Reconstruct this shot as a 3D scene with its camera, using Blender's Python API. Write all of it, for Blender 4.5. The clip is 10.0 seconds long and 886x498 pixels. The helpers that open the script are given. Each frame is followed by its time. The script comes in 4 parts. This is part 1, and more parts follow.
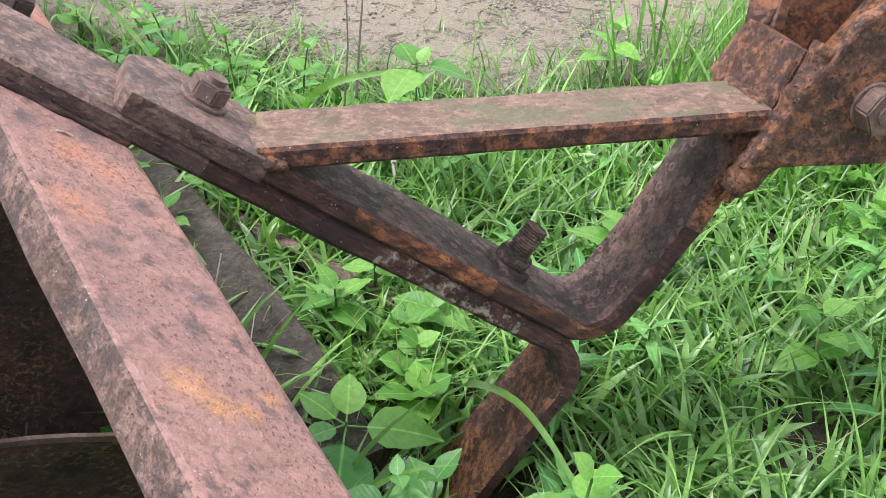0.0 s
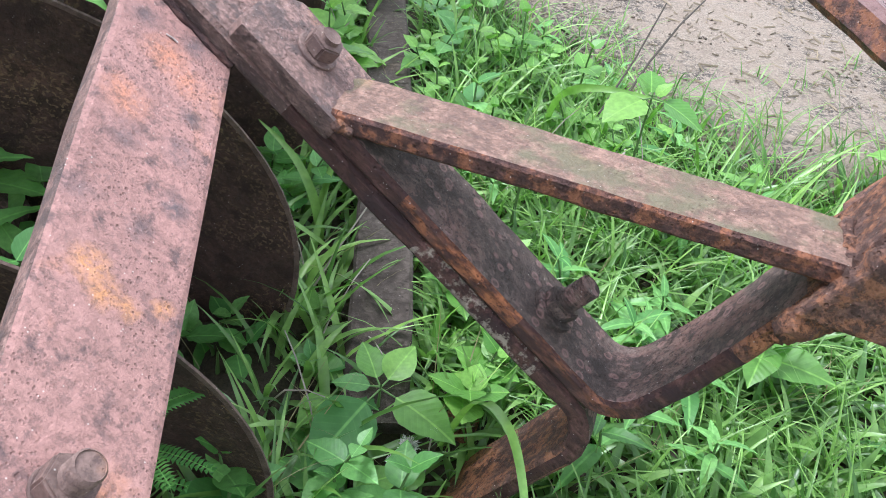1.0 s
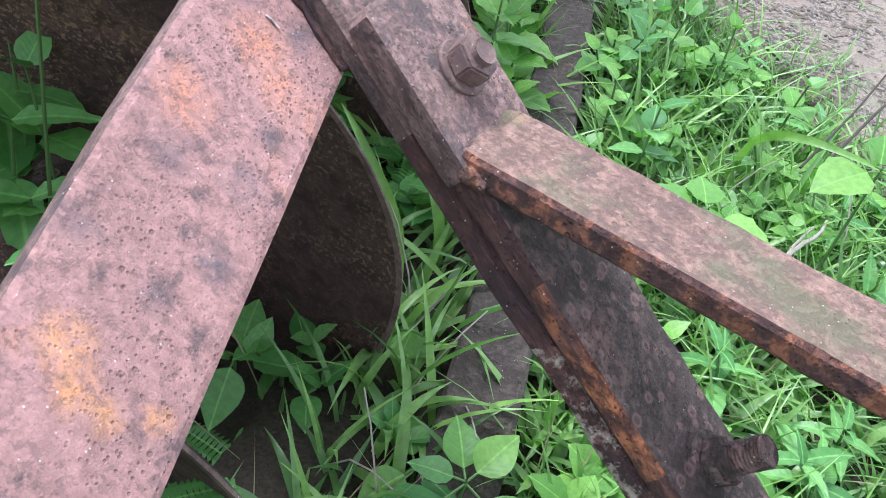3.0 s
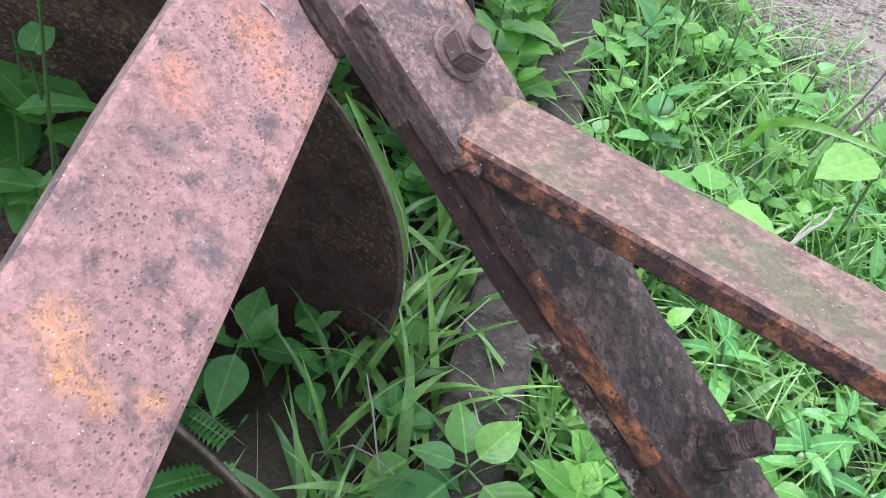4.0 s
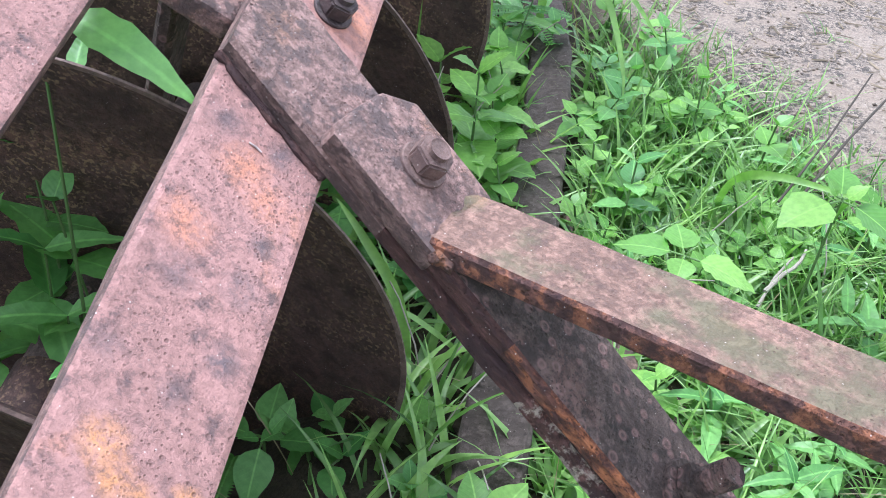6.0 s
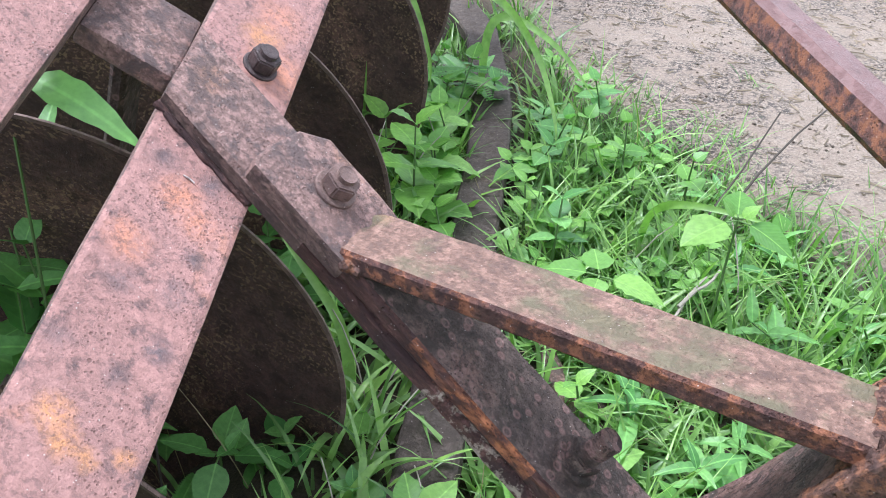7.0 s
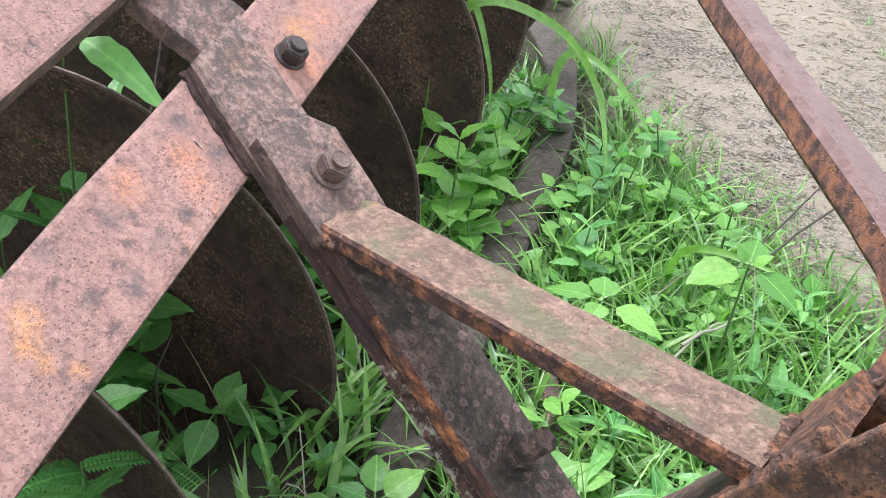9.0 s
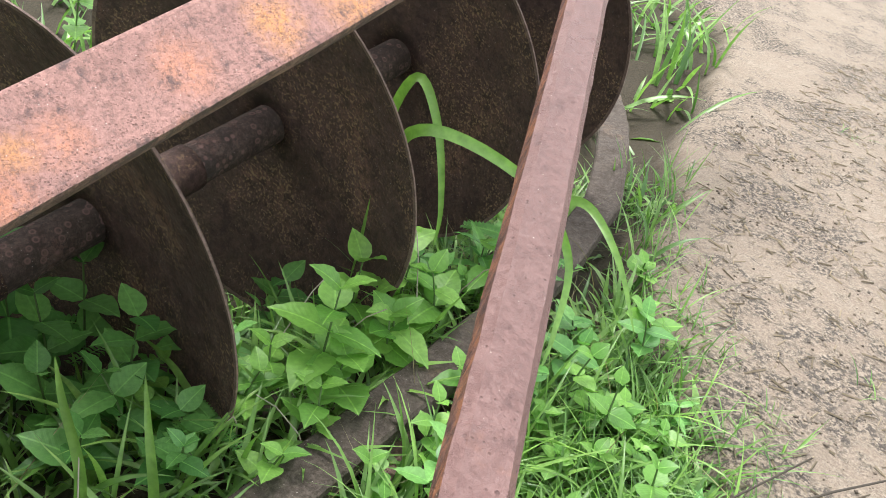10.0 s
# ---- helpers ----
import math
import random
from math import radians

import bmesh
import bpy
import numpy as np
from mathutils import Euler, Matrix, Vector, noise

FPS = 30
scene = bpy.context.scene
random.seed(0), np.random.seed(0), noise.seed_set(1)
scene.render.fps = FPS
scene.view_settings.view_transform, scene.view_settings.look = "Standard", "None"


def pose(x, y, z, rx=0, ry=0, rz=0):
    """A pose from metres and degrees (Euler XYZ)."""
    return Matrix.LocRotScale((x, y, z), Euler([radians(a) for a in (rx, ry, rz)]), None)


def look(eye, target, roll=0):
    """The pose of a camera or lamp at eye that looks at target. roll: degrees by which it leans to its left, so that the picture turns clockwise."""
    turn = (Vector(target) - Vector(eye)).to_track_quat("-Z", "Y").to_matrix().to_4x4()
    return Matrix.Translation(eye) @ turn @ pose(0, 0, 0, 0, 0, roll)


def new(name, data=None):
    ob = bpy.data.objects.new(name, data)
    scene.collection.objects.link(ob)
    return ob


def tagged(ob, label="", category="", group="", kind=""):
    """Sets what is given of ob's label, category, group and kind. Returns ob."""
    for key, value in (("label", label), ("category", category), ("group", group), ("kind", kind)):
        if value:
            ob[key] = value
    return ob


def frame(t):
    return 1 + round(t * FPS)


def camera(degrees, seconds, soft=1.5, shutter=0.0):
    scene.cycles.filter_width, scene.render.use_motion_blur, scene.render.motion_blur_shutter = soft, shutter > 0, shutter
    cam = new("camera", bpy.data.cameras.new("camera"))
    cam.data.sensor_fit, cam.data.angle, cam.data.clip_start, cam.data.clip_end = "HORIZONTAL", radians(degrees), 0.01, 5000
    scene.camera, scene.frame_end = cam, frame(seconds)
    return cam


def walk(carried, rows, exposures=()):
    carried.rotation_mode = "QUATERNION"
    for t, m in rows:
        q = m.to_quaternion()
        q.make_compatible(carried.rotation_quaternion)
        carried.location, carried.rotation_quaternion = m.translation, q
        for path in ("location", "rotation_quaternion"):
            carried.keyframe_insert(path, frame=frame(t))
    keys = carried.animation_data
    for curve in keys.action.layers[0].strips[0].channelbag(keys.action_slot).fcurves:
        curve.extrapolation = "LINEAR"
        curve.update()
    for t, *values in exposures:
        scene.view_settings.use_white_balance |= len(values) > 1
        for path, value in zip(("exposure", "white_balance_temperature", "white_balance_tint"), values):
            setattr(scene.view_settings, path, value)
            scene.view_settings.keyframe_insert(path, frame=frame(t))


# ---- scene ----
cam = camera(50.0, 10.0, 0.85)
PATH = [
    (0, (-0.121, -0.604, 0.617), (0.756, 0.838, -0.456), 1.7),
    (0.3, (-0.081, -0.682, 0.632), (0.475, 0.841, -0.539), 4.0),
    (0.5, (-0.021, -0.693, 0.636), (0.367, 0.876, -0.542), 5.0),
    (0.8, (0.08, -0.699, 0.653), (0.293, 0.902, -0.527), 8.4),
    (1, (0.127, -0.673, 0.669), (0.272, 0.941, -0.503), 10.4),
    (1.5, (0.156, -0.53, 0.641), (0.231, 1.093, -0.525), 14.1),
    (2, (0.108, -0.463, 0.631), (0.08, 1.138, -0.568), 15.6),
    (2.5, (0.113, -0.464, 0.613), (0.017, 1.092, -0.639), 16.3),
    (4, (0.132, -0.465, 0.616), (-0.012, 1.045, -0.688), 15.1),
    (4.5, (0.147, -0.471, 0.594), (0.001, 1.027, -0.722), 14.2),
    (5, (0.177, -0.512, 0.576), (0.008, 0.985, -0.739), 12.8),
    (5.5, (0.169, -0.511, 0.6), (-0.023, 1.019, -0.674), 9.6),
    (6, (0.16, -0.513, 0.679), (-0.062, 1.076, -0.516), 7.3),
    (7.5, (0.277, -0.664, 0.719), (0.015, 1.034, -0.304), 3.5),
    (8, (0.272, -0.673, 0.736), (-0.062, 1.032, -0.257), 3.4),
    (8.5, (0.287, -0.675, 0.706), (-0.116, 1.001, -0.308), 5.3),
    (9, (0.369, -0.648, 0.715), (-0.096, 1.005, -0.311), 8.6),
    (9.3, (0.416, -0.534, 0.723), (-0.118, 1.078, -0.332), 11.9),
    (9.5, (0.476, -0.423, 0.722), (-0.154, 1.162, -0.323), 13.0),
    (9.7, (0.487, -0.331, 0.738), (-0.203, 1.237, -0.294), 14.5),
    (10, (0.556, -0.186, 0.824), (-0.252, 1.3, -0.243), 17.6),
]
walk(cam, [(t, look(eye, target, roll)) for t, eye, target, roll in PATH], [(0.0, 0.98, 6050, 9), (0.5, 1.02, 5850, 10), (1.2, 1.18, 5600, 11), (2.5, 1.20, 5400, 13), (5.0, 1.24, 5400, 13), (5.5, 1.32, 5350, 13), (6.2, 1.24, 5450, 14), (8.0, 1.17, 5700, 10), (9.0, 1.18, 5850, 6), (10.0, 1.18, 6350, 8)])

# ---- light: bright overcast sky, one wide soft sun ----
world = bpy.data.worlds.new("overcast_sky")
scene.world = world
world.use_nodes = True
wn = world.node_tree.nodes
sky = wn.new("ShaderNodeTexSky")
sky.sky_type = "NISHITA"
sky.sun_disc = False
sky.sun_elevation, sky.sun_rotation = radians(58), radians(-60)
sky.air_density, sky.dust_density, sky.ozone_density = 1.0, 6.0, 0.6
soft = wn.new("ShaderNodeMixRGB")
soft.inputs[0].default_value = 0.75
soft.inputs[2].default_value = (8.5, 8.6, 8.6, 1)
world.node_tree.links.new(sky.outputs[0], soft.inputs[1])
world.node_tree.links.new(soft.outputs[0], wn["Background"].inputs[0])
wn["Background"].inputs[1].default_value = 0.105
sun_data = bpy.data.lights.new("sun", "SUN")
sun_data.energy, sun_data.angle, sun_data.color = 2.3, radians(20), (1.0, 0.97, 0.93)
sun_lamp = new("sun", sun_data)
sun_lamp.matrix_world = look((-1.2, 0.9, 2.8), (0, 0.3, 0))


# ---- materials ----
def nodes_of(name):
    m = bpy.data.materials.new(name)
    m.use_nodes = True
    t = m.node_tree
    return m, t, t.nodes["Principled BSDF"]


def noise_tex(t, scale, detail=4.0, rough=0.6, coords="Object", stretch=(1, 1, 1)):
    tc = t.nodes.new("ShaderNodeTexCoord")
    mp = t.nodes.new("ShaderNodeMapping")
    mp.inputs["Scale"].default_value = stretch
    n = t.nodes.new("ShaderNodeTexNoise")
    n.inputs["Scale"].default_value = scale
    n.inputs["Detail"].default_value = detail
    n.inputs["Roughness"].default_value = rough
    t.links.new(tc.outputs[coords], mp.inputs[0])
    t.links.new(mp.outputs[0], n.inputs["Vector"])
    return n.outputs["Fac"]


def ramp(t, fac, stops):
    r = t.nodes.new("ShaderNodeValToRGB")
    e = r.color_ramp.elements
    while len(e) < len(stops):
        e.new(0.5)
    for k, (p, c) in enumerate(stops):
        e[k].position = p
        e[k].color = (*c, 1) if len(c) == 3 else c
    t.links.new(fac, r.inputs[0])
    return r.outputs[0]


def mix(t, fac, a, b, mode="MIX"):
    m = t.nodes.new("ShaderNodeMixRGB")
    m.blend_type = mode
    for sock, v in ((0, fac), (1, a), (2, b)):
        if isinstance(v, (int, float)):
            m.inputs[sock].default_value = v
        elif isinstance(v, tuple):
            m.inputs[sock].default_value = (*v, 1)
        else:
            t.links.new(v, m.inputs[sock])
    return m.outputs[0]


def bump(t, bsdf, height, strength, distance):
    b = t.nodes.new("ShaderNodeBump")
    b.inputs["Strength"].default_value = strength
    b.inputs["Distance"].default_value = distance
    t.links.new(height, b.inputs["Height"])
    t.links.new(b.outputs[0], bsdf.inputs["Normal"])


def speckle(t, scale, share, reach):
    """Small round spots: a share of the cells of a Voronoi pattern, each out to its own reach."""
    tc = t.nodes.new("ShaderNodeTexCoord")
    v = t.nodes.new("ShaderNodeTexVoronoi")
    v.inputs["Scale"].default_value = scale
    t.links.new(tc.outputs["Object"], v.inputs["Vector"])
    sep = t.nodes.new("ShaderNodeSeparateColor")
    t.links.new(v.outputs["Color"], sep.inputs[0])
    spot = ramp(t, v.outputs["Distance"], [(reach * 0.55, (1, 1, 1)), (reach, (0, 0, 0))])
    gate = ramp(t, sep.outputs[0], [(1 - share - 0.02, (0, 0, 0)), (1 - share, (1, 1, 1))])
    return mix(t, 1.0, spot, gate, "MULTIPLY"), v.outputs["Distance"], gate


def rust(name, pale, deep, orange, orange_from=0.56, dark_from=0.52, pits=0.3, rough=0.7, moss=0.0, rings=0.0, streak=(1, 1, 1), relief=0.5, grain=0.35, specks=0.03, lichen=0.0, stains=(), lichen_from=0.59, fleck=0.0, spots=0.0):
    """Weathered steel: a dull coat with grain, dark blotches, orange bloom, pits and pale specks."""
    m, t, bsdf = nodes_of(name)
    fine = noise_tex(t, 330, 8, 0.75)
    mid = noise_tex(t, 30, 8, 0.72, "Object", streak)
    big = noise_tex(t, 8.0, 6, 0.6, "Object", streak)
    patch = noise_tex(t, 62, 6, 0.7, "Object", streak)
    col = mix(t, ramp(t, big, [(0.35, (0, 0, 0)), (0.65, (1, 1, 1))]), tuple(c * (1 - grain * 0.6) for c in pale), tuple(min(1, c * (1 + grain * 0.4)) for c in pale))
    mottle = noise_tex(t, 115, 8, 0.75, "Object", streak)
    col = mix(t, ramp(t, mottle, [(0.42, (grain * 1.6,) * 3), (0.56, (0, 0, 0))]), col, tuple(c * 0.42 for c in pale))
    col = mix(t, ramp(t, mottle, [(0.52, (0, 0, 0)), (0.66, (grain * 0.9,) * 3)]), col, tuple(min(1, c * 1.22) for c in pale))
    col = mix(t, ramp(t, fine, [(0.40, (0, 0, 0)), (0.60, (grain, grain, grain))]), col, tuple(c * 0.5 for c in pale))
    bloom = mix(t, 0.22, big, mid)
    col = mix(t, ramp(t, bloom, [(orange_from - 0.02, (0, 0, 0)), (orange_from + 0.06, (0.85, 0.85, 0.85))]), col, mix(t, ramp(t, mottle, [(0.38, (0.75, 0.75, 0.75)), (0.52, (0, 0, 0))]), orange, tuple(c * 0.5 for c in orange)))
    if spots:
        dab = mix(t, 0.3, noise_tex(t, 58, 5, 0.62, "Object", streak), mottle)
        col = mix(t, ramp(t, dab, [(0.505, (0, 0, 0)), (0.545, (spots,) * 3)]), col, mix(t, ramp(t, fine, [(0.42, (0, 0, 0)), (0.60, (0.6, 0.6, 0.6))]), orange, tuple(c * 0.55 for c in orange)))
        col = mix(t, ramp(t, dab, [(0.43, (spots,) * 3), (0.47, (0, 0, 0))]), col, deep)
    for sx, sy, sr, tone, much in stains:
        tc = t.nodes.new("ShaderNodeTexCoord")
        far = t.nodes.new("ShaderNodeVectorMath")
        far.operation = "DISTANCE"
        far.inputs[1].default_value = (sx, sy, 0)
        t.links.new(tc.outputs["Object"], far.inputs[0])
        wide = t.nodes.new("ShaderNodeMath")
        wide.operation = "MULTIPLY_ADD"
        t.links.new(far.outputs["Value"], wide.inputs[0])
        wide.inputs[1].default_value = 0.5 / sr
        t.links.new(mix(t, 0.5, mid, mottle), wide.inputs[2])
        shape = ramp(t, wide.outputs[0], [(0.60, (much,) * 3), (0.92, (0, 0, 0))])
        broken = ramp(t, mix(t, 0.45, patch, mottle), [(0.44, (0.22, 0.22, 0.22)), (0.52, (1, 1, 1))])
        col = mix(t, mix(t, 1.0, shape, broken, "MULTIPLY"), col, tone)
    blotch = mix(t, 0.3, mid, patch)
    col = mix(t, ramp(t, blotch, [(dark_from, (0, 0, 0)), (dark_from + 0.07, (0.8, 0.8, 0.8))]), col, deep)
    flake = mix(t, 0.35, noise_tex(t, 190, 7, 0.8, "Object", streak), patch)
    col = mix(t, ramp(t, flake, [(0.525, (0, 0, 0)), (0.55, (min(0.85, grain * 1.9),) * 3)]), col, tuple(0.55 * a + 0.25 * b for a, b in zip(deep, pale)))
    col = mix(t, ramp(t, flake, [(0.415, (min(0.7, grain * 1.3),) * 3), (0.44, (0, 0, 0))]), col, tuple(min(1, c * 1.12) for c in pale))
    if moss:
        grn = ramp(t, noise_tex(t, 16, 6, 0.65), [(0.47, (0, 0, 0)), (0.60, (moss, moss, moss))])
        col = mix(t, grn, col, (0.15, 0.135, 0.082))
    if rings:
        _, dist, gate = speckle(t, 70, 0.8, 0.4)
        ring = ramp(t, dist, [(0.16, (0.2, 0.2, 0.2)), (0.26, (rings, rings, rings)), (0.38, (0, 0, 0))])
        col = mix(t, mix(t, 1.0, ring, gate, "MULTIPLY"), col, (0.27, 0.16, 0.145))
    if lichen:
        pale_fac = ramp(t, mix(t, 0.4, noise_tex(t, 14, 3, 0.5), noise_tex(t, 90, 5, 0.7)), [(lichen_from, (0, 0, 0)), (lichen_from + 0.04, (lichen, lichen, lichen))])
        col = mix(t, pale_fac, col, (0.40, 0.33, 0.27))
    hole, _, _ = speckle(t, 290, pits, 0.31)
    big_hole, _, _ = speckle(t, 150, pits * 0.42, 0.27)
    crowd = ramp(t, noise_tex(t, 12, 4, 0.6), [(0.40, (0.15, 0.15, 0.15)), (0.58, (1, 1, 1))])
    hole = mix(t, 1.0, mix(t, 1.0, hole, big_hole, "LIGHTEN"), crowd, "MULTIPLY")
    col = mix(t, mix(t, 1.0, hole, (0.75, 0.75, 0.75), "MULTIPLY"), col, tuple(c * 0.33 for c in pale))
    white, _, _ = speckle(t, 380, specks, 0.25)
    col = mix(t, mix(t, 1.0, white, (0.7, 0.7, 0.7), "MULTIPLY"), col, (0.62, 0.55, 0.5))
    if fleck:
        dots = ramp(t, noise_tex(t, 210, 4, 0.6), [(0.535, (0, 0, 0)), (0.60, (0.9, 0.9, 0.9))])
        crop = ramp(t, noise_tex(t, 9, 4, 0.6), [(0.45, (0, 0, 0)), (0.62, (fleck, fleck, fleck))])
        col = mix(t, mix(t, 1.0, dots, crop, "MULTIPLY"), col, (0.33, 0.225, 0.125))
    t.links.new(col, bsdf.inputs["Base Color"])
    t.links.new(ramp(t, mid, [(0.3, (rough - 0.15,) * 3), (0.7, (min(1, rough + 0.15),) * 3)]), bsdf.inputs["Roughness"])
    bsdf.inputs["Specular IOR Level"].default_value = 0.3
    h = mix(t, 0.45, mix(t, 0.5, fine, mottle), mix(t, 0.5, patch, ramp(t, flake, [(0.50, (0.8, 0.8, 0.8)), (0.56, (0.2, 0.2, 0.2))])))
    h = mix(t, hole, h, (0, 0, 0))
    bump(t, bsdf, h, relief, 0.007)
    return m


ORANGE_TONE, YELLOW_TONE, GREY_TONE = (0.53, 0.235, 0.15), (0.60, 0.28, 0.11), (0.11, 0.092, 0.10)
STAINS = (
    (-0.041, -0.035, 0.030, ORANGE_TONE, 1.0), (-0.014, -0.040, 0.024, ORANGE_TONE, 0.9), (-0.030, -0.101, 0.026, ORANGE_TONE, 0.9), (-0.042, -0.096, 0.018, ORANGE_TONE, 0.7), (0.040, -0.226, 0.019, YELLOW_TONE, 0.85), (0.058, -0.234, 0.018, YELLOW_TONE, 0.8), (0.075, -0.230, 0.013, YELLOW_TONE, 0.7), (0.090, -0.212, 0.012, YELLOW_TONE, 0.8),
    (-0.100, 0.150, 0.050, ORANGE_TONE, 0.95), (-0.149, 0.208, 0.04, ORANGE_TONE, 0.8), (-0.217, 0.333, 0.05, ORANGE_TONE, 0.9), (-0.269, 0.440, 0.05, YELLOW_TONE, 0.9), (-0.14, 0.168, 0.03, YELLOW_TONE, 0.7), (-0.30, 0.54, 0.07, YELLOW_TONE, 0.8), (0.135, -0.40, 0.03, ORANGE_TONE, 0.7),
    (0.007, -0.066, 0.016, GREY_TONE, 0.9), (0.046, -0.143, 0.018, GREY_TONE, 0.85), (0.044, -0.178, 0.016, GREY_TONE, 0.6), (-0.01, -0.125, 0.022, GREY_TONE, 0.6), (-0.075, -0.02, 0.02, GREY_TONE, 0.7), (0.02, -0.10, 0.02, GREY_TONE, 0.7), (0.0, -0.19, 0.02, GREY_TONE, 0.5), (-0.035, -0.004, 0.018, GREY_TONE, 0.8),
)
PINK_RUST = rust("faded_red_rusty_steel", (0.410, 0.226, 0.198), (0.085, 0.066, 0.068), (0.52, 0.24, 0.15), 0.60, 0.545, 0.75, 0.62, specks=0.035, grain=0.27, stains=STAINS, relief=0.5)
PLATE_RUST = rust("brown_rusty_steel", (0.345, 0.215, 0.185), (0.115, 0.09, 0.088), (0.40, 0.20, 0.11), 0.60, 0.50, 0.35, 0.6, grain=0.52, relief=0.8, specks=0.04)
BRACE_RUST = rust("olive_stained_rusty_steel", (0.33, 0.20, 0.152), (0.12, 0.08, 0.068), (0.44, 0.24, 0.10), 0.55, 0.525, 0.2, 0.6, 0.9, grain=0.45, specks=0.015, relief=0.65)
DARK_RUST = rust("dark_scaly_rust", (0.165, 0.117, 0.10), (0.06, 0.05, 0.046), (0.22, 0.125, 0.105), 0.57, 0.515, 0.4, 0.7, rings=0.95, relief=0.9, grain=0.5)
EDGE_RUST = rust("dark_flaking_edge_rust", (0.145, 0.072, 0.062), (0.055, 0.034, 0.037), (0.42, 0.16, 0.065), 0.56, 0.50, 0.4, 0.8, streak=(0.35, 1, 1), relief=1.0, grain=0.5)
# darker brown than the plate's top, for the faces towards -y
FLANK_RUST = rust("mid_brown_flank_rust", (0.235, 0.15, 0.13), (0.075, 0.052, 0.05), (0.34, 0.16, 0.08), 0.58, 0.50, 0.4, 0.75, streak=(0.5, 1, 1), relief=1.0, grain=0.5)
EDGE_ORANGE = rust("orange_flaking_edge_rust", (0.17, 0.08, 0.062), (0.055, 0.034, 0.037), (0.56, 0.205, 0.085), 0.525, 0.51, 0.4, 0.8, streak=(0.5, 1, 1), relief=1.0, grain=0.38, spots=0.5)
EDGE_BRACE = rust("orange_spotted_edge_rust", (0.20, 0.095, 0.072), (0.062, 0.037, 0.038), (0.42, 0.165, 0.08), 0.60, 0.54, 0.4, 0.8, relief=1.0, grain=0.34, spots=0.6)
EDGE_LICHEN = rust("lichen_spotted_edge_rust", (0.145, 0.072, 0.062), (0.055, 0.034, 0.037), (0.40, 0.16, 0.065), 0.58, 0.50, 0.4, 0.8, relief=1.0, lichen=0.95, lichen_from=0.485, grain=0.5)
ORANGE_RUST = rust("orange_scaly_rust", (0.22, 0.118, 0.088), (0.09, 0.055, 0.05), (0.44, 0.185, 0.09), 0.54, 0.51, 0.4, 0.75, relief=1.0, grain=0.45, spots=0.55)
DISC_RUST = rust("dark_disc_steel", (0.105, 0.062, 0.053), (0.040, 0.026, 0.024), (0.17, 0.095, 0.068), 0.58, 0.51, 0.3, 0.7, specks=0.03, grain=0.45, fleck=0.75)
RIM_RUST = rust("worn_disc_edge", (0.22, 0.15, 0.125), (0.09, 0.06, 0.055), (0.3, 0.17, 0.1), 0.6, 0.52, 0.2, 0.6)
SCRATCH = rust("pale_scratched_paint", (0.55, 0.46, 0.43), (0.3, 0.22, 0.2), (0.5, 0.3, 0.2), 0.66, 0.56, 0.1, 0.6)
BOLT_DARK = rust("dark_bolt_steel", (0.10, 0.072, 0.07), (0.05, 0.036, 0.036), (0.2, 0.11, 0.07), 0.64, 0.52, 0.2, 0.45, grain=0.4)
BOLT_RUST = rust("brown_bolt_steel", (0.215, 0.14, 0.12), (0.11, 0.07, 0.065), (0.36, 0.17, 0.09), 0.64, 0.52, 0.2, 0.5, grain=0.4)
BAR_RUST = rust("speckled_brown_bar_steel", (0.215, 0.105, 0.08), (0.042, 0.028, 0.029), (0.33, 0.14, 0.07), 0.60, 0.51, 0.4, 0.5, grain=0.4, spots=0.8)
BAR_TOP = rust("worn_purple_bar_steel", (0.19, 0.108, 0.10), (0.095, 0.054, 0.052), (0.27, 0.13, 0.09), 0.62, 0.56, 0.06, 0.36, grain=0.11, specks=0.01)
FLAT_RUST = rust("grey_brown_weathered_steel", (0.135, 0.108, 0.090), (0.07, 0.055, 0.046), (0.19, 0.13, 0.09), 0.60, 0.52, 0.2, 0.8, grain=0.42, relief=0.8)


def side_material(ob, material, way, limit=0.7, test=None):
    """Gives the faces that look the given way another material."""
    ob.data.materials.append(material)
    n = len(ob.data.materials) - 1
    d = Vector(way)
    for p in ob.data.polygons:
        if p.normal.dot(d) > limit and (test is None or test(p.center)):
            p.material_index = n


def leaf_material(name, dark, light, rough=0.36):
    m, t, bsdf = nodes_of(name)
    g = t.nodes.new("ShaderNodeNewGeometry")
    col = ramp(t, g.outputs["Random Per Island"], [(0.0, dark), (0.55, tuple((a + b) / 2 for a, b in zip(dark, light))), (1.0, light)])
    col = mix(t, ramp(t, noise_tex(t, 60, 3), [(0.35, (0, 0, 0)), (0.7, (0.5, 0.5, 0.5))]), col, tuple(c * 0.6 for c in dark))
    t.links.new(col, bsdf.inputs["Base Color"])
    bsdf.inputs["Roughness"].default_value = rough
    bsdf.inputs["Specular IOR Level"].default_value = 0.7
    tr = t.nodes.new("ShaderNodeBsdfTranslucent")
    t.links.new(mix(t, 1.0, col, (1.0, 1.25, 0.6), "MULTIPLY"), tr.inputs[0])
    add = t.nodes.new("ShaderNodeMixShader")
    add.inputs[0].default_value = 0.35
    t.links.new(bsdf.outputs[0], add.inputs[1])
    t.links.new(tr.outputs[0], add.inputs[2])
    t.links.new(add.outputs[0], t.nodes["Material Output"].inputs[0])
    return m


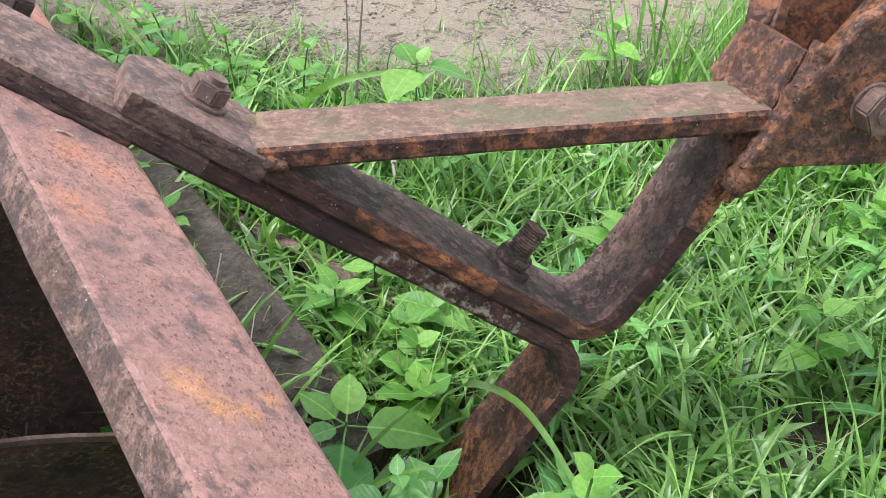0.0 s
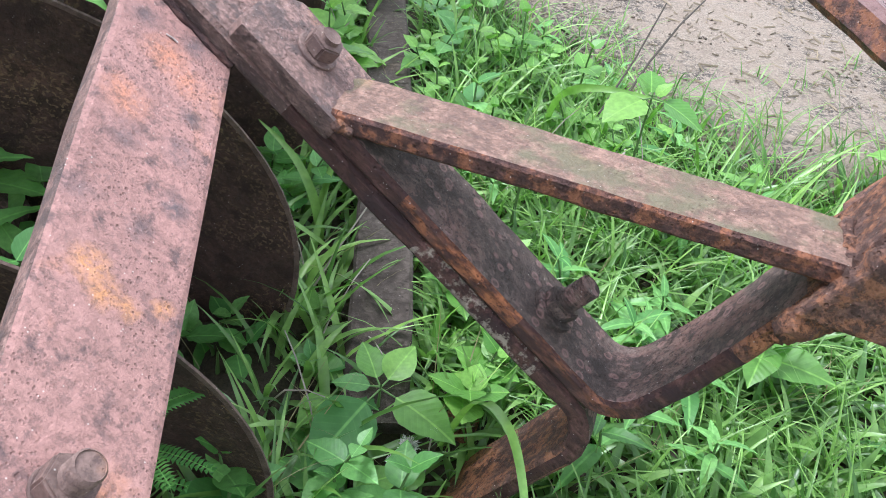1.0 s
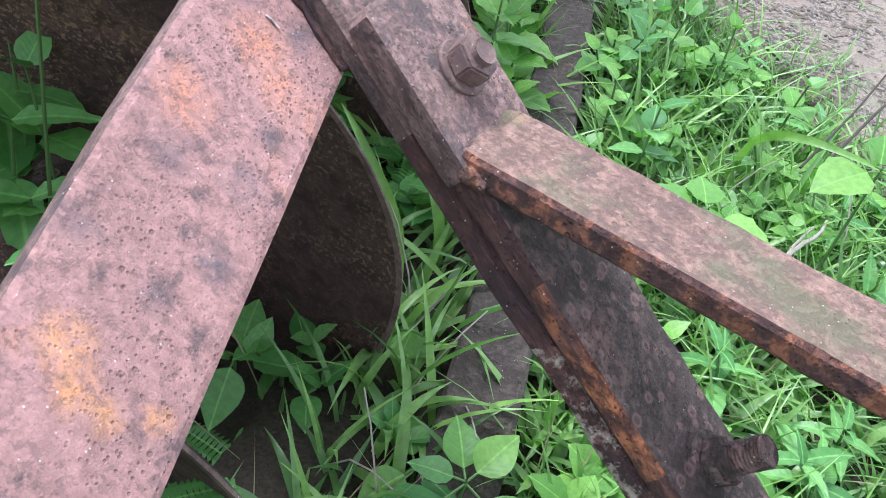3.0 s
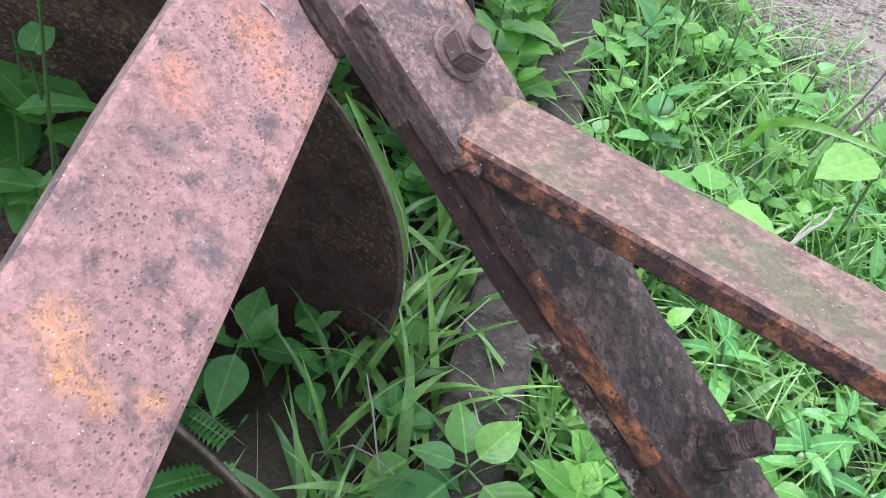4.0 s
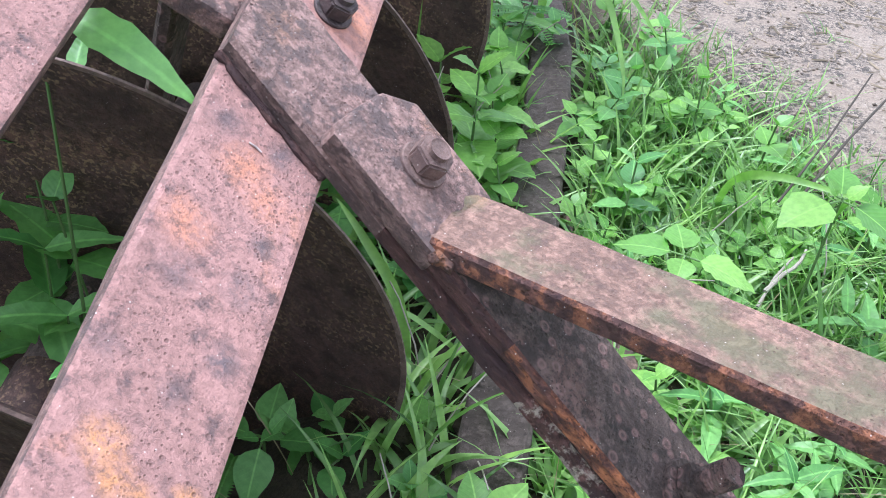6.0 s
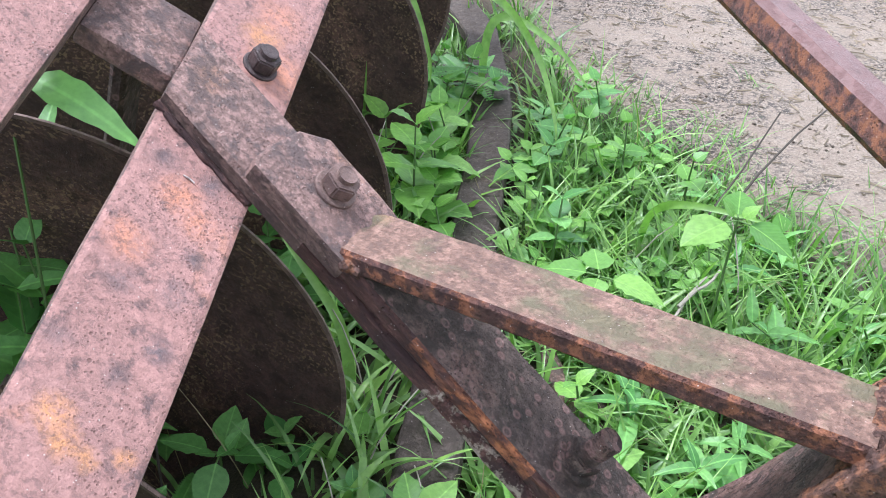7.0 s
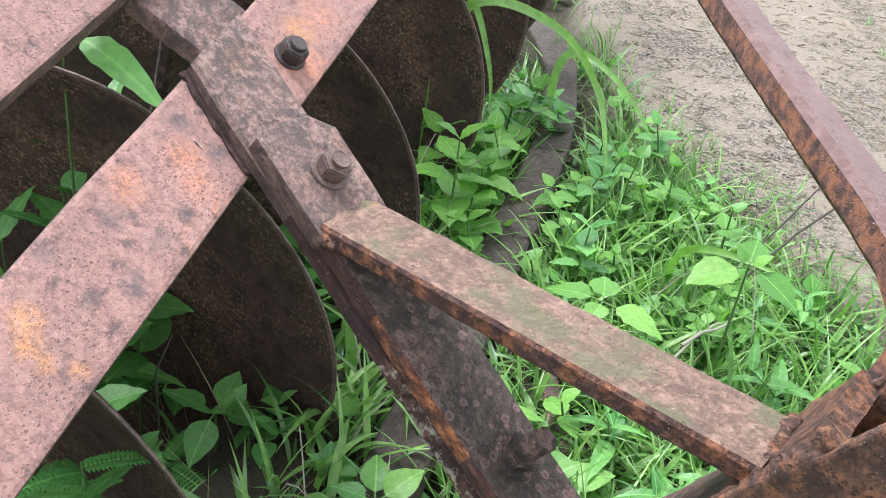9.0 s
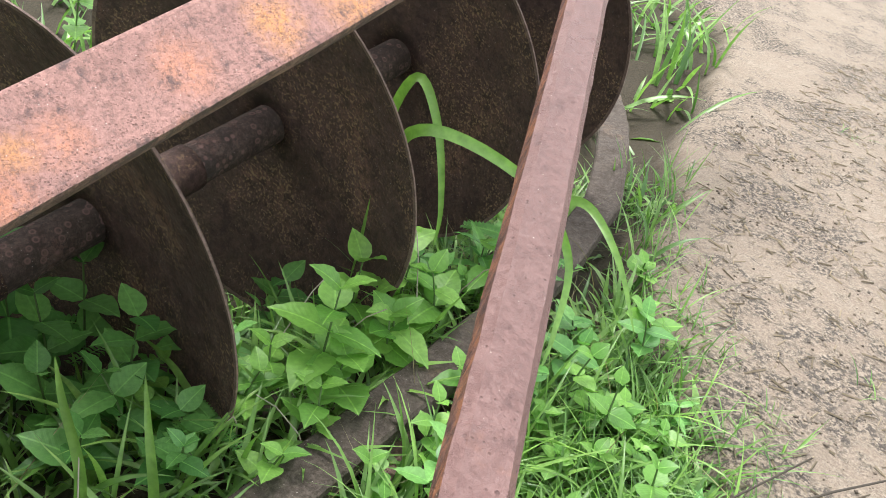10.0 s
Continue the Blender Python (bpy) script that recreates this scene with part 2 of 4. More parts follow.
GRASS = leaf_material("grass_blade", (0.085, 0.195, 0.048), (0.36, 0.58, 0.17))
GRASS_LIGHT = leaf_material("tall_grass_blade", (0.12, 0.26, 0.05), (0.36, 0.60, 0.14))
DRY = leaf_material("dry_stalk", (0.30, 0.24, 0.13), (0.50, 0.44, 0.28), 0.8)
WEED = leaf_material("weed_leaf", (0.10, 0.26, 0.05), (0.26, 0.50, 0.10), 0.5)
WEED_DEEP = leaf_material("shaded_weed_leaf", (0.07, 0.19, 0.055), (0.15, 0.34, 0.085), 0.5)


def soil_material():
    m, t, bsdf = nodes_of("sandy_soil")
    fine = noise_tex(t, 220, 6, 0.7)
    mid = noise_tex(t, 22, 6, 0.7)
    big = noise_tex(t, 3.2, 4, 0.6)
    col = ramp(t, fine, [(0.30, (0.165, 0.128, 0.097)), (0.46, (0.305, 0.245, 0.19)), (0.66, (0.44, 0.37, 0.305))])
    col = mix(t, ramp(t, mid, [(0.40, (0.55, 0.55, 0.55)), (0.56, (0, 0, 0))]), col, (0.29, 0.225, 0.175))
    grit = ramp(t, mix(t, 0.55, mid, big), [(0.47, (0.18, 0.18, 0.18)), (0.545, (1, 1, 1))])
    col = mix(t, mix(t, 1.0, grit, ramp(t, noise_tex(t, 120, 5, 0.8), [(0.46, (0, 0, 0)), (0.53, (1, 1, 1))]), "MULTIPLY"), col, (0.085, 0.072, 0.062))
    at = t.nodes.new("ShaderNodeAttribute")
    at.attribute_name = "weed_cover"
    # near-black earth tone: paints in the shade of the gaps between the weeds
    gap_shade = ramp(t, fine, [(0.3, (0.028, 0.023, 0.016)), (0.7, (0.085, 0.066, 0.042))])
    col = mix(t, at.outputs["Fac"], col, gap_shade)
    t.links.new(col, bsdf.inputs["Base Color"])
    bsdf.inputs["Roughness"].default_value = 0.95
    bump(t, bsdf, mix(t, 0.35, mix(t, 0.5, fine, noise_tex(t, 75, 6, 0.75)), mid), 1.0, 0.016)
    return m


SOIL = soil_material()


# ---- helpers for meshes ----
def part(name, bm, material, parent, label="", smooth=False):
    me = bpy.data.meshes.new(name)
    bmesh.ops.recalc_face_normals(bm, faces=bm.faces)
    bm.to_mesh(me)
    bm.free()
    me.materials.append(material)
    if smooth:
        for p in me.polygons:
            p.use_smooth = True
    ob = new(name, me)
    ob.parent = parent
    if label:
        tagged(ob, label)
    return ob


def raw(name, verts, faces, material, parent=None, smooth=True):
    me = bpy.data.meshes.new(name)
    me.from_pydata(verts, [], faces)
    me.materials.append(material)
    if smooth:
        me.polygons.foreach_set("use_smooth", [True] * len(me.polygons))
    me.update()
    ob = new(name, me)
    ob.parent = parent
    return ob


def roughen(bm, amount, scale):
    for v in bm.verts:
        v.co += v.normal * amount * noise.noise(v.co * scale)


def prism(outline, axis_u, axis_v, origin, depth_vec, bevel=0.003):
    """A plate: an outline in the plane of two vectors, given thickness along a third."""
    bm = bmesh.new()
    u, v, o, d = Vector(axis_u), Vector(axis_v), Vector(origin), Vector(depth_vec)
    low = [bm.verts.new(o + u * a + v * b) for a, b in outline]
    high = [bm.verts.new(o + u * a + v * b + d) for a, b in outline]
    bm.faces.new(low)
    bm.faces.new(high)
    n = len(outline)
    for k in range(n):
        bm.faces.new((low[k], low[(k + 1) % n], high[(k + 1) % n], high[k]))
    bmesh.ops.recalc_face_normals(bm, faces=bm.faces)
    if bevel:
        bmesh.ops.bevel(bm, geom=list(bm.edges), offset=bevel, segments=2, affect="EDGES", profile=0.6)
    return bm


def refine(bm, length, amount, scale):
    """Cuts long edges and makes the faces slightly uneven."""
    for _ in range(5):
        long_edges = [e for e in bm.edges if e.calc_length() > length]
        if not long_edges:
            break
        bmesh.ops.subdivide_edges(bm, edges=long_edges, cuts=1, use_grid_fill=True)
    bmesh.ops.triangulate(bm, faces=[f for f in bm.faces if len(f.verts) > 4])
    bm.normal_update()
    roughen(bm, amount, scale)
    return bm


def swept(path, half_w, half_t, side, bevel_pts=2, corner=0.004):
    """A flat bar along a path; side: the direction of its width."""
    bm = bmesh.new()
    side = Vector(side).normalized()
    rings = []
    pts = [Vector(p) for p in path]
    for k, p in enumerate(pts):
        d = (pts[min(k + 1, len(pts) - 1)] - pts[max(k - 1, 0)]).normalized()
        s = (side - d * side.dot(d)).normalized()
        nrm = d.cross(s)
        stretch = 1.0
        if 0 < k < len(pts) - 1:
            a, b = (pts[k] - pts[k - 1]).normalized(), (pts[k + 1] - pts[k]).normalized()
            stretch = 1 / max(0.6, math.cos(a.angle(b) / 2))
        ring = []
        for cu, cv in ((1, 1), (-1, 1), (-1, -1), (1, -1)):
            offs = ((corner, 0), (0, corner)) if cu * cv < 0 else ((0, corner), (corner, 0))
            for ou, ov in offs:
                ring.append(bm.verts.new(p + s * cu * (half_w - ou) + nrm * cv * (half_t * stretch - ov)))
        rings.append(ring)
    for a, b in zip(rings, rings[1:]):
        for k in range(8):
            bm.faces.new((a[k], a[(k + 1) % 8], b[(k + 1) % 8], b[k]))
    bm.faces.new(rings[0])
    bm.faces.new(rings[-1])
    bmesh.ops.recalc_face_normals(bm, faces=bm.faces)
    return bm


def cylinder(radius, z0, z1, seg=24, m=None, top=None):
    bm = bmesh.new()
    bmesh.ops.create_cone(bm, cap_ends=True, segments=seg, radius1=radius, radius2=radius if top is None else top, depth=z1 - z0)
    bmesh.ops.translate(bm, vec=(0, 0, (z0 + z1) / 2), verts=bm.verts)
    if m is not None:
        bm.transform(m)
    return bm


def bolt(parent, m, across, nut_h, shank_r, shank_h, washer_r, washer_h=0.004, material=None, threads=True):
    """A bolt end with washer and hexagon nut; m places its foot, z along the shank."""
    material = material or BOLT_RUST
    bm = bmesh.new()
    prof = []
    z = 0.0
    while z < shank_h:
        prof += [(shank_r, z), (shank_r - (0.0012 if threads else 0), z + 0.0013)]
        z += 0.0026
    prof += [(shank_r - 0.0015, shank_h), (0.0004, shank_h)]
    n = 20
    rings = [[bm.verts.new((r * math.cos(6.28319 * k / n), r * math.sin(6.28319 * k / n), zz)) for k in range(n)] for r, zz in prof]
    for a, b in zip(rings, rings[1:]):
        for k in range(n):
            bm.faces.new((a[k], a[(k + 1) % n], b[(k + 1) % n], b[k]))
    bm.transform(m)
    shank = part("bolt", bm, material, parent, "rusty threaded bolt end")
    bm = cylinder(across / 2 / math.cos(math.pi / 6), washer_h, washer_h + nut_h, 6)
    bmesh.ops.bevel(bm, geom=list(bm.edges), offset=0.0016, segments=2, affect="EDGES")
    bm.transform(m)
    part("nut", bm, material, shank, "hexagonal rusty nut")
    bm = cylinder(washer_r, -0.001, washer_h, 28)
    bmesh.ops.bevel(bm, geom=list(bm.edges), offset=0.001, segments=1, affect="EDGES")
    bm.transform(m)
    part("washer", bm, material, shank, "round rusty washer")
    return shank


# ---- the ground ----
def smooth(a, b, v):
    k = min(1.0, max(0.0, (v - a) / (b - a)))
    return k * k * (3 - 2 * k)


EDGE = [(-3.0, 3.4), (-0.35, 2.9), (0.02, 1.66), (0.22, 1.16), (0.40, 0.95), (0.55, 0.78), (0.66, 0.62), (0.80, 0.57), (1.0, 0.54), (1.4, 0.62), (2.2, 0.9), (5.0, 1.2)]


def edge_y(x):
    for (x0, y0), (x1, y1) in zip(EDGE, EDGE[1:]):
        if x <= x1:
            return y0 + (y1 - y0) * (x - x0) / (x1 - x0)
    return EDGE[-1][1]


def grassy(x, y):
    """1 in the weeds, 0 on the open sand."""
    wob = 0.10 * noise.noise(Vector((x * 4, y * 4, 0))) + 0.05 * noise.noise(Vector((x * 11, y * 11, 3)))
    return 1 - smooth(-0.10, 0.10, y + wob - edge_y(x))


def hollow(x, y):
    """1 in the bare dip round the foot of the bent hitch bar."""
    return math.exp(-((x - 0.235) ** 2 + (y + 0.085) ** 2) / 0.011)


def ground_z(x, y):
    z = -0.055 * grassy(x, y) - 0.20 * smooth(0.02, -0.30, x) * (1 - smooth(1.6, 2.6, y))
    z -= 0.085 * hollow(x, y)
    z += 0.012 * noise.noise(Vector((x * 3, y * 3, 1))) + 0.005 * noise.noise(Vector((x * 14, y * 14, 2)))
    return z


def make_ground():
    xs = np.concatenate([np.linspace(-400, -4, 12), np.linspace(-3, -1.3, 12), np.linspace(-1.25, 2.2, 150), np.linspace(2.3, 4.5, 16), np.linspace(6, 400, 12)])
    ys = np.concatenate([np.linspace(-400, -4, 12), np.linspace(-3, -1.0, 12), np.linspace(-0.95, 3.4, 180), np.linspace(3.5, 6, 16), np.linspace(8, 400, 12)])
    verts, cover = [], []
    for y in ys:
        for x in xs:
            verts.append((x, y, ground_z(x, y)))
            cover.append(grassy(x, y))
    w = len(xs)
    faces = [(j * w + i, j * w + i + 1, (j + 1) * w + i + 1, (j + 1) * w + i) for j in range(len(ys) - 1) for i in range(w - 1)]
    ob = raw("ground", verts, faces, SOIL)
    at = ob.data.attributes.new("weed_cover", "FLOAT", "POINT")
    at.data.foreach_set("value", cover)
    tagged(ob, "pale sandy soil, painted dark under the weeds for shaded gaps", "ground", kind="structure")


make_ground()

# ---- the harrow: its frame leans, so it is built in its own axes (x along the hitch bar, z out of the frame) ----
TILT = Matrix(((0.7733, 0.3105, 0.5528), (-0.2715, 0.9501, -0.1537), (-0.5729, -0.0312, 0.8190))).to_4x4()
harrow = new("disc_harrow")
harrow.matrix_world = Matrix.Translation((0, 0, 0.3157)) @ TILT
tagged(harrow, "old rusty tractor disc harrow standing tilted in weeds", "farm implement")

ALONG, ACROSS = Vector((-0.453, 0.891, 0)), Vector((0.891, 0.453, 0))


def beam(name, a0, a1, s0, s1, z0, z1, material, label, bevel=0.007):
    o = ALONG * s0 + ACROSS * a0
    bm = prism([(0, 0), (a1 - a0, 0), (a1 - a0, s1 - s0), (0, s1 - s0)], ACROSS, ALONG, (o.x, o.y, z0), (0, 0, z1 - z0), bevel)
    refine(bm, 0.05, 0.0016, 14)
    ob = part(name, bm, material, harrow, label)
    side_material(ob, PLATE_RUST, -ACROSS, 0.8)
    side_material(ob, PLATE_RUST, ACROSS, 0.8)
    return ob


beam("gang_beam", -0.098, 0.0, -0.75, 2.2, -0.030, 0.0, PINK_RUST, "faded red flat steel beam with rust blooms", 0.005)
beam("frame_beam", -0.250, -0.184, -0.80, 2.2, -0.030, 0.0, PINK_RUST, "narrow faded red steel beam", 0.005)
beam("cross_bar", -0.184, -0.098, 0.125, 0.215, -0.045, -0.022, PLATE_RUST, "short brown cross bar between the beams", 0.004)
beam("cross_plate", -0.184, -0.098, -0.62, -0.322, -0.05, -0.008, PLATE_RUST, "wide mottled steel plate between the beams", 0.004)

# hitch bar with its leg bent down
bar_path = [(-0.13 + 0.05 * k, 0.055, 0.009) for k in range(11)]
bar_path = [p for p in bar_path if p[0] < 0.38]
for k in range(6):
    a = math.radians(90 - 18 * k)
    bar_path.append((0.385 + 0.045 * math.cos(a), 0.055, -0.036 + 0.045 * math.sin(a)))
bar_path += [(0.431, 0.055, -0.08), (0.433, 0.055, -0.14), (0.436, 0.055, -0.20), (0.438, 0.055, -0.25), (0.439, 0.055, -0.31)]
bm = swept(bar_path, 0.043, 0.0095, (0, 1, 0))
for v in bm.verts:
    if v.co.x < -0.10:
        v.co.x = -0.118 - (v.co.y - 0.012) * 0.48 + (v.co.x + 0.13)
refine(bm, 0.03, 0.0018, 40)
hitch = part("hitch_bar", bm, DARK_RUST, harrow, "dark scaly steel bar bent down at its end")
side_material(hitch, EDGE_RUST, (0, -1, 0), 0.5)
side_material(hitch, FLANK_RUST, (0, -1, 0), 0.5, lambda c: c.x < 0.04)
side_material(hitch, EDGE_LICHEN, (0, -1, 0), 0.5, lambda c: 0.20 < c.x < 0.34 and c.z > -0.01)
side_material(hitch, PLATE_RUST, (0, 0, 1), 0.6, lambda c: c.x < 0.05)
side_material(hitch, ORANGE_RUST, (-1, 0, 0), 0.6, lambda c: c.z < -0.03)
side_material(hitch, ORANGE_RUST, (1, 0, 0), 0.6, lambda c: c.z < -0.03)

# clamp plate with cut corners and its leg bent up
plate_path = [(0.02 + 0.04 * k, 0.0555, 0.028) for k in range(10)]
for k in range(7):
    a = math.radians(-90 + 15 * k)
    plate_path.append((0.386 + 0.036 * math.cos(a), 0.0555, 0.064 + 0.036 * math.sin(a)))
plate_path += [(0.423, 0.0555, 0.11), (0.419, 0.0555, 0.16), (0.412, 0.0555, 0.22), (0.402, 0.0555, 0.28), (0.392, 0.0555, 0.325)]
bm = swept(plate_path, 0.044, 0.009, (0, 1, 0))
refine(bm, 0.03, 0.0016, 40)
clamp = part("clamp_plate", bm, DARK_RUST, harrow, "dark rusty flat bar bent upright at the hitch")
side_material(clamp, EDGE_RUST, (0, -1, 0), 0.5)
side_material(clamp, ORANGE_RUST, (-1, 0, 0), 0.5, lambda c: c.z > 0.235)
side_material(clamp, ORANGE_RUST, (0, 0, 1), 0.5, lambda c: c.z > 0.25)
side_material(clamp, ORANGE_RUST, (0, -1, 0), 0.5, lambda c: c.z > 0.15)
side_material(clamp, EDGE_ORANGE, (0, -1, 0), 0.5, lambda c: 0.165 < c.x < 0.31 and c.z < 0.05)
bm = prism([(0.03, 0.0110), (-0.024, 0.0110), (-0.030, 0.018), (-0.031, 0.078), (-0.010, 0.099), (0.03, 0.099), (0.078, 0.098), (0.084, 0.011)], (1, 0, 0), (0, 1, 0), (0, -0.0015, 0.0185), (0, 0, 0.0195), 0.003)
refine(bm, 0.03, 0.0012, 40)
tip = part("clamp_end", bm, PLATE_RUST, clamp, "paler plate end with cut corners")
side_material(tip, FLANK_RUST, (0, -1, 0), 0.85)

# dark lumpy seam where the hitch bar is welded onto the beam, and a pale scratch beside it
bm = swept([(-0.118 + 0.0085 * k, 0.0112 + 0.0008 * math.sin(k * 1.7), 0.001) for k in range(14)], 0.0042, 0.0028, (0, 1, 0), corner=0.0015)
refine(bm, 0.006, 0.003, 150)
part("weld_seam", bm, EDGE_RUST, harrow, "dark lumpy weld seam", True)
bm = swept([(-0.0550, -0.0190, 0.0004), (-0.0500, -0.0169, 0.0006), (-0.0450, -0.0160, 0.0004)], 0.0006, 0.0006, (0, 1, 0), corner=0.0002)
part("scratch", bm, SCRATCH, harrow, "short pale scratch in the paint")
# brace from the plate up to the tower
bm = swept([Vector((0.076, 0.050, 0.034)).lerp(Vector((0.398, 0.036, 0.268)), k / 12) for k in range(13)], 0.0365, 0.009, (0, 1, 0), corner=0.003)
refine(bm, 0.03, 0.0012, 40)
brace = part("brace", bm, BRACE_RUST, harrow, "flat diagonal brace with greenish stains")
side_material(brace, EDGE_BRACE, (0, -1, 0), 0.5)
for bead in (((0.094, 0.015, 0.040), (0.086, 0.013, 0.037), (0.078, 0.014, 0.036)), ((0.397, 0.000, 0.268), (0.392, 0.037, 0.272), (0.391, 0.074, 0.272)), ((0.404, 0.000, 0.236), (0.400, -0.001, 0.255), (0.395, 0.000, 0.275)), ((0.418, 0.006, 0.195), (0.409, 0.002, 0.245), (0.398, 0.004, 0.325)), ((0.414, 0.000, 0.212), (0.420, -0.004, 0.240), (0.430, -0.006, 0.268))):
    a, b, c = (Vector(p) for p in bead)
    bm = swept([(a.lerp(b, k / 8) if k <= 8 else b.lerp(c, (k - 8) / 8)) for k in range(17)], 0.0055, 0.005, (1, 0.2, 0.5), corner=0.0025)
    refine(bm, 0.006, 0.004, 130)
    part("weld", bm, ORANGE_RUST, harrow, "lumpy orange weld bead", True)

bm = swept([(0.079 + 0.0015 * math.sin(k), 0.016 + 0.0052 * k, 0.0385) for k in range(14)], 0.015, 0.0045, (0.85, 0, 0.45), corner=0.0035)
refine(bm, 0.007, 0.003, 70)
part("weld", bm, BRACE_RUST, harrow, "broad stained weld fillet", True)
bm = swept([(0.411, 0.000, 0.205), (0.407, -0.003, 0.25), (0.401, -0.003, 0.29), (0.394, 0.0, 0.335)], 0.013, 0.010, (1, 0, 0.1), corner=0.006)
refine(bm, 0.008, 0.006, 70)
part("weld", bm, ORANGE_RUST, harrow, "thick scaly orange weld", True)
# tower: two cheek plates with a gap, closed at the back
for y0, nm in ((-0.014, "cheek_plate"), (0.088, "cheek_plate")):
    bm = prism([(0.395, 0.225), (0.52, 0.305), (0.66, 0.40), (0.62, 0.55), (0.47, 0.50), (0.392, 0.365)], (1, 0, 0), (0, 0, 1), (0, y0, 0), (0, 0.013, 0), 0.003)
    refine(bm, 0.03, 0.0016, 40)
    part(nm, bm, ORANGE_RUST, harrow, "scaly orange-brown hitch plate")
bm = prism([(0.448, 0.27), (0.460, 0.27), (0.478, 0.50), (0.466, 0.50)], (1, 0, 0), (0, 0, 1), (0, 0.0, 0), (0, 0.087, 0), 0.002)
refine(bm, 0.03, 0.0014, 40)
part("back_plate", bm, ORANGE_RUST, harrow, "rusty plate closing the hitch")

# stay bar, rounded section, curving down into the tower
stay = [(-0.85, 1.33, -0.065), (-0.53, 1.014, 0.049), (-0.213, 0.702, 0.165), (0.024, 0.469, 0.251), (0.183, 0.313, 0.308), (0.262, 0.235, 0.337), (0.310, 0.188, 0.355), (0.345, 0.153, 0.366), (0.378, 0.124, 0.366), (0.400, 0.110, 0.350), (0.411, 0.106, 0.322), (0.415, 0.107, 0.27)]
stay_way = Vector((-0.689, 0.680, -0.253)).normalized()
stay_up = Matrix.Rotation(radians(10), 3, stay_way) @ Vector((-0.464, -0.147, 0.873))
bm = swept(stay, 0.0205, 0.0165, stay_up.cross(stay_way), corner=0.0065)
refine(bm, 0.03, 0.0012, 40)
stay_ob = part("stay_bar", bm, BAR_RUST, harrow, "purple-brown steel stay bar with speckled rusty sides")
side_material(stay_ob, BAR_TOP, stay_up, 0.6)

# bolts
bolt(harrow, pose(0.028, 0.058, 0.0385, 0, 0, 14), 0.0275, 0.0145, 0.0085, 0.0215, 0.0188, 0.003, threads=False)
bolt(harrow, pose(-0.112, 0.137, 0.0, 0, 0, 8), 0.026, 0.0145, 0.0085, 0.0225, 0.0168, 0.003, BOLT_DARK, False)
bolt(harrow, pose(0.118, -0.345, 0.0, 0, 0, 12), 0.028, 0.017, 0.0095, 0.037, 0.016, 0.002, BOLT_RUST)
bolt(harrow, pose(0.322, 0.055, 0.037, 0, 0, 20), 0.030, 0.012, 0.011, 0.045, 0.022, 0.006, DARK_RUST)
bolt(harrow, pose(0.452, -0.014, 0.322, 90, 0, 0), 0.034, 0.018, 0.009, 0.022, 0.02, 0.002, BOLT_RUST, False)

# gang of concave discs on their axle
AXLE = Vector((-0.454, 1.0, -0.06)).normalized()
FOOT = Vector((-0.064, 0, -0.391))
axle_turn = AXLE.to_track_quat("Z", "Y").to_matrix().to_4x4()


def disc_mesh():
    bm = bmesh.new()
    R, dish, th, n = 0.319, 0.062, 0.006, 96
    radii = [0.03, 0.07, 0.11, 0.15, 0.19, 0.23, 0.265, 0.295, 0.311, R]
    front = [[bm.verts.new(((r + (0.0012 * noise.noise(Vector((k * 0.9, r * 40, 1))) if r == R else 0)) * math.cos(6.2831853 * k / n), r * math.sin(6.2831853 * k / n), dish * (1 - (r / R) ** 2))) for k in range(n)] for r in radii]
    back = [[bm.verts.new((v.co.x, v.co.y, v.co.z + (th if j < len(radii) - 1 else 0.002))) for v in ring] for j, ring in enumerate(front)]
    for grid in (front, back):
        for a, b in zip(grid, grid[1:]):
            for k in range(n):
                bm.faces.new((a[k], a[(k + 1) % n], b[(k + 1) % n], b[k]))
    for a, b in ((front[-1], back[-1]), (front[0], back[0])):
        for k in range(n):
            bm.faces.new((a[k], a[(k + 1) % n], b[(k + 1) % n], b[k]))
    bmesh.ops.recalc_face_normals(bm, faces=bm.faces)
    me = bpy.data.meshes.new("disc")
    bm.to_mesh(me)
    bm.free()
    me.materials.append(DISC_RUST)
    me.polygons.foreach_set("use_smooth", [True] * len(me.polygons))
    rim = bmesh.new()
    n = 96
    rings = [[rim.verts.new(((r + 0.0012 * noise.noise(Vector((k * 0.9, r * 40, 1)))) * math.cos(6.2831853 * k / n), r * math.sin(6.2831853 * k / n), z)) for k in range(n)] for r, z in ((0.3145, 0.0012), (0.3202, -0.0006), (0.3202, 0.0022), (0.3145, 0.0050))]
    for a, b in zip(rings, rings[1:] + rings[:1]):
        for k in range(n):
            rim.faces.new((a[k], a[(k + 1) % n], b[(k + 1) % n], b[k]))
    bmesh.ops.recalc_face_normals(rim, faces=rim.faces)
    rm = bpy.data.meshes.new("cutting_edge")
    rim.to_mesh(rm)
    rim.free()
    rm.materials.append(RIM_RUST)
    return me, rm


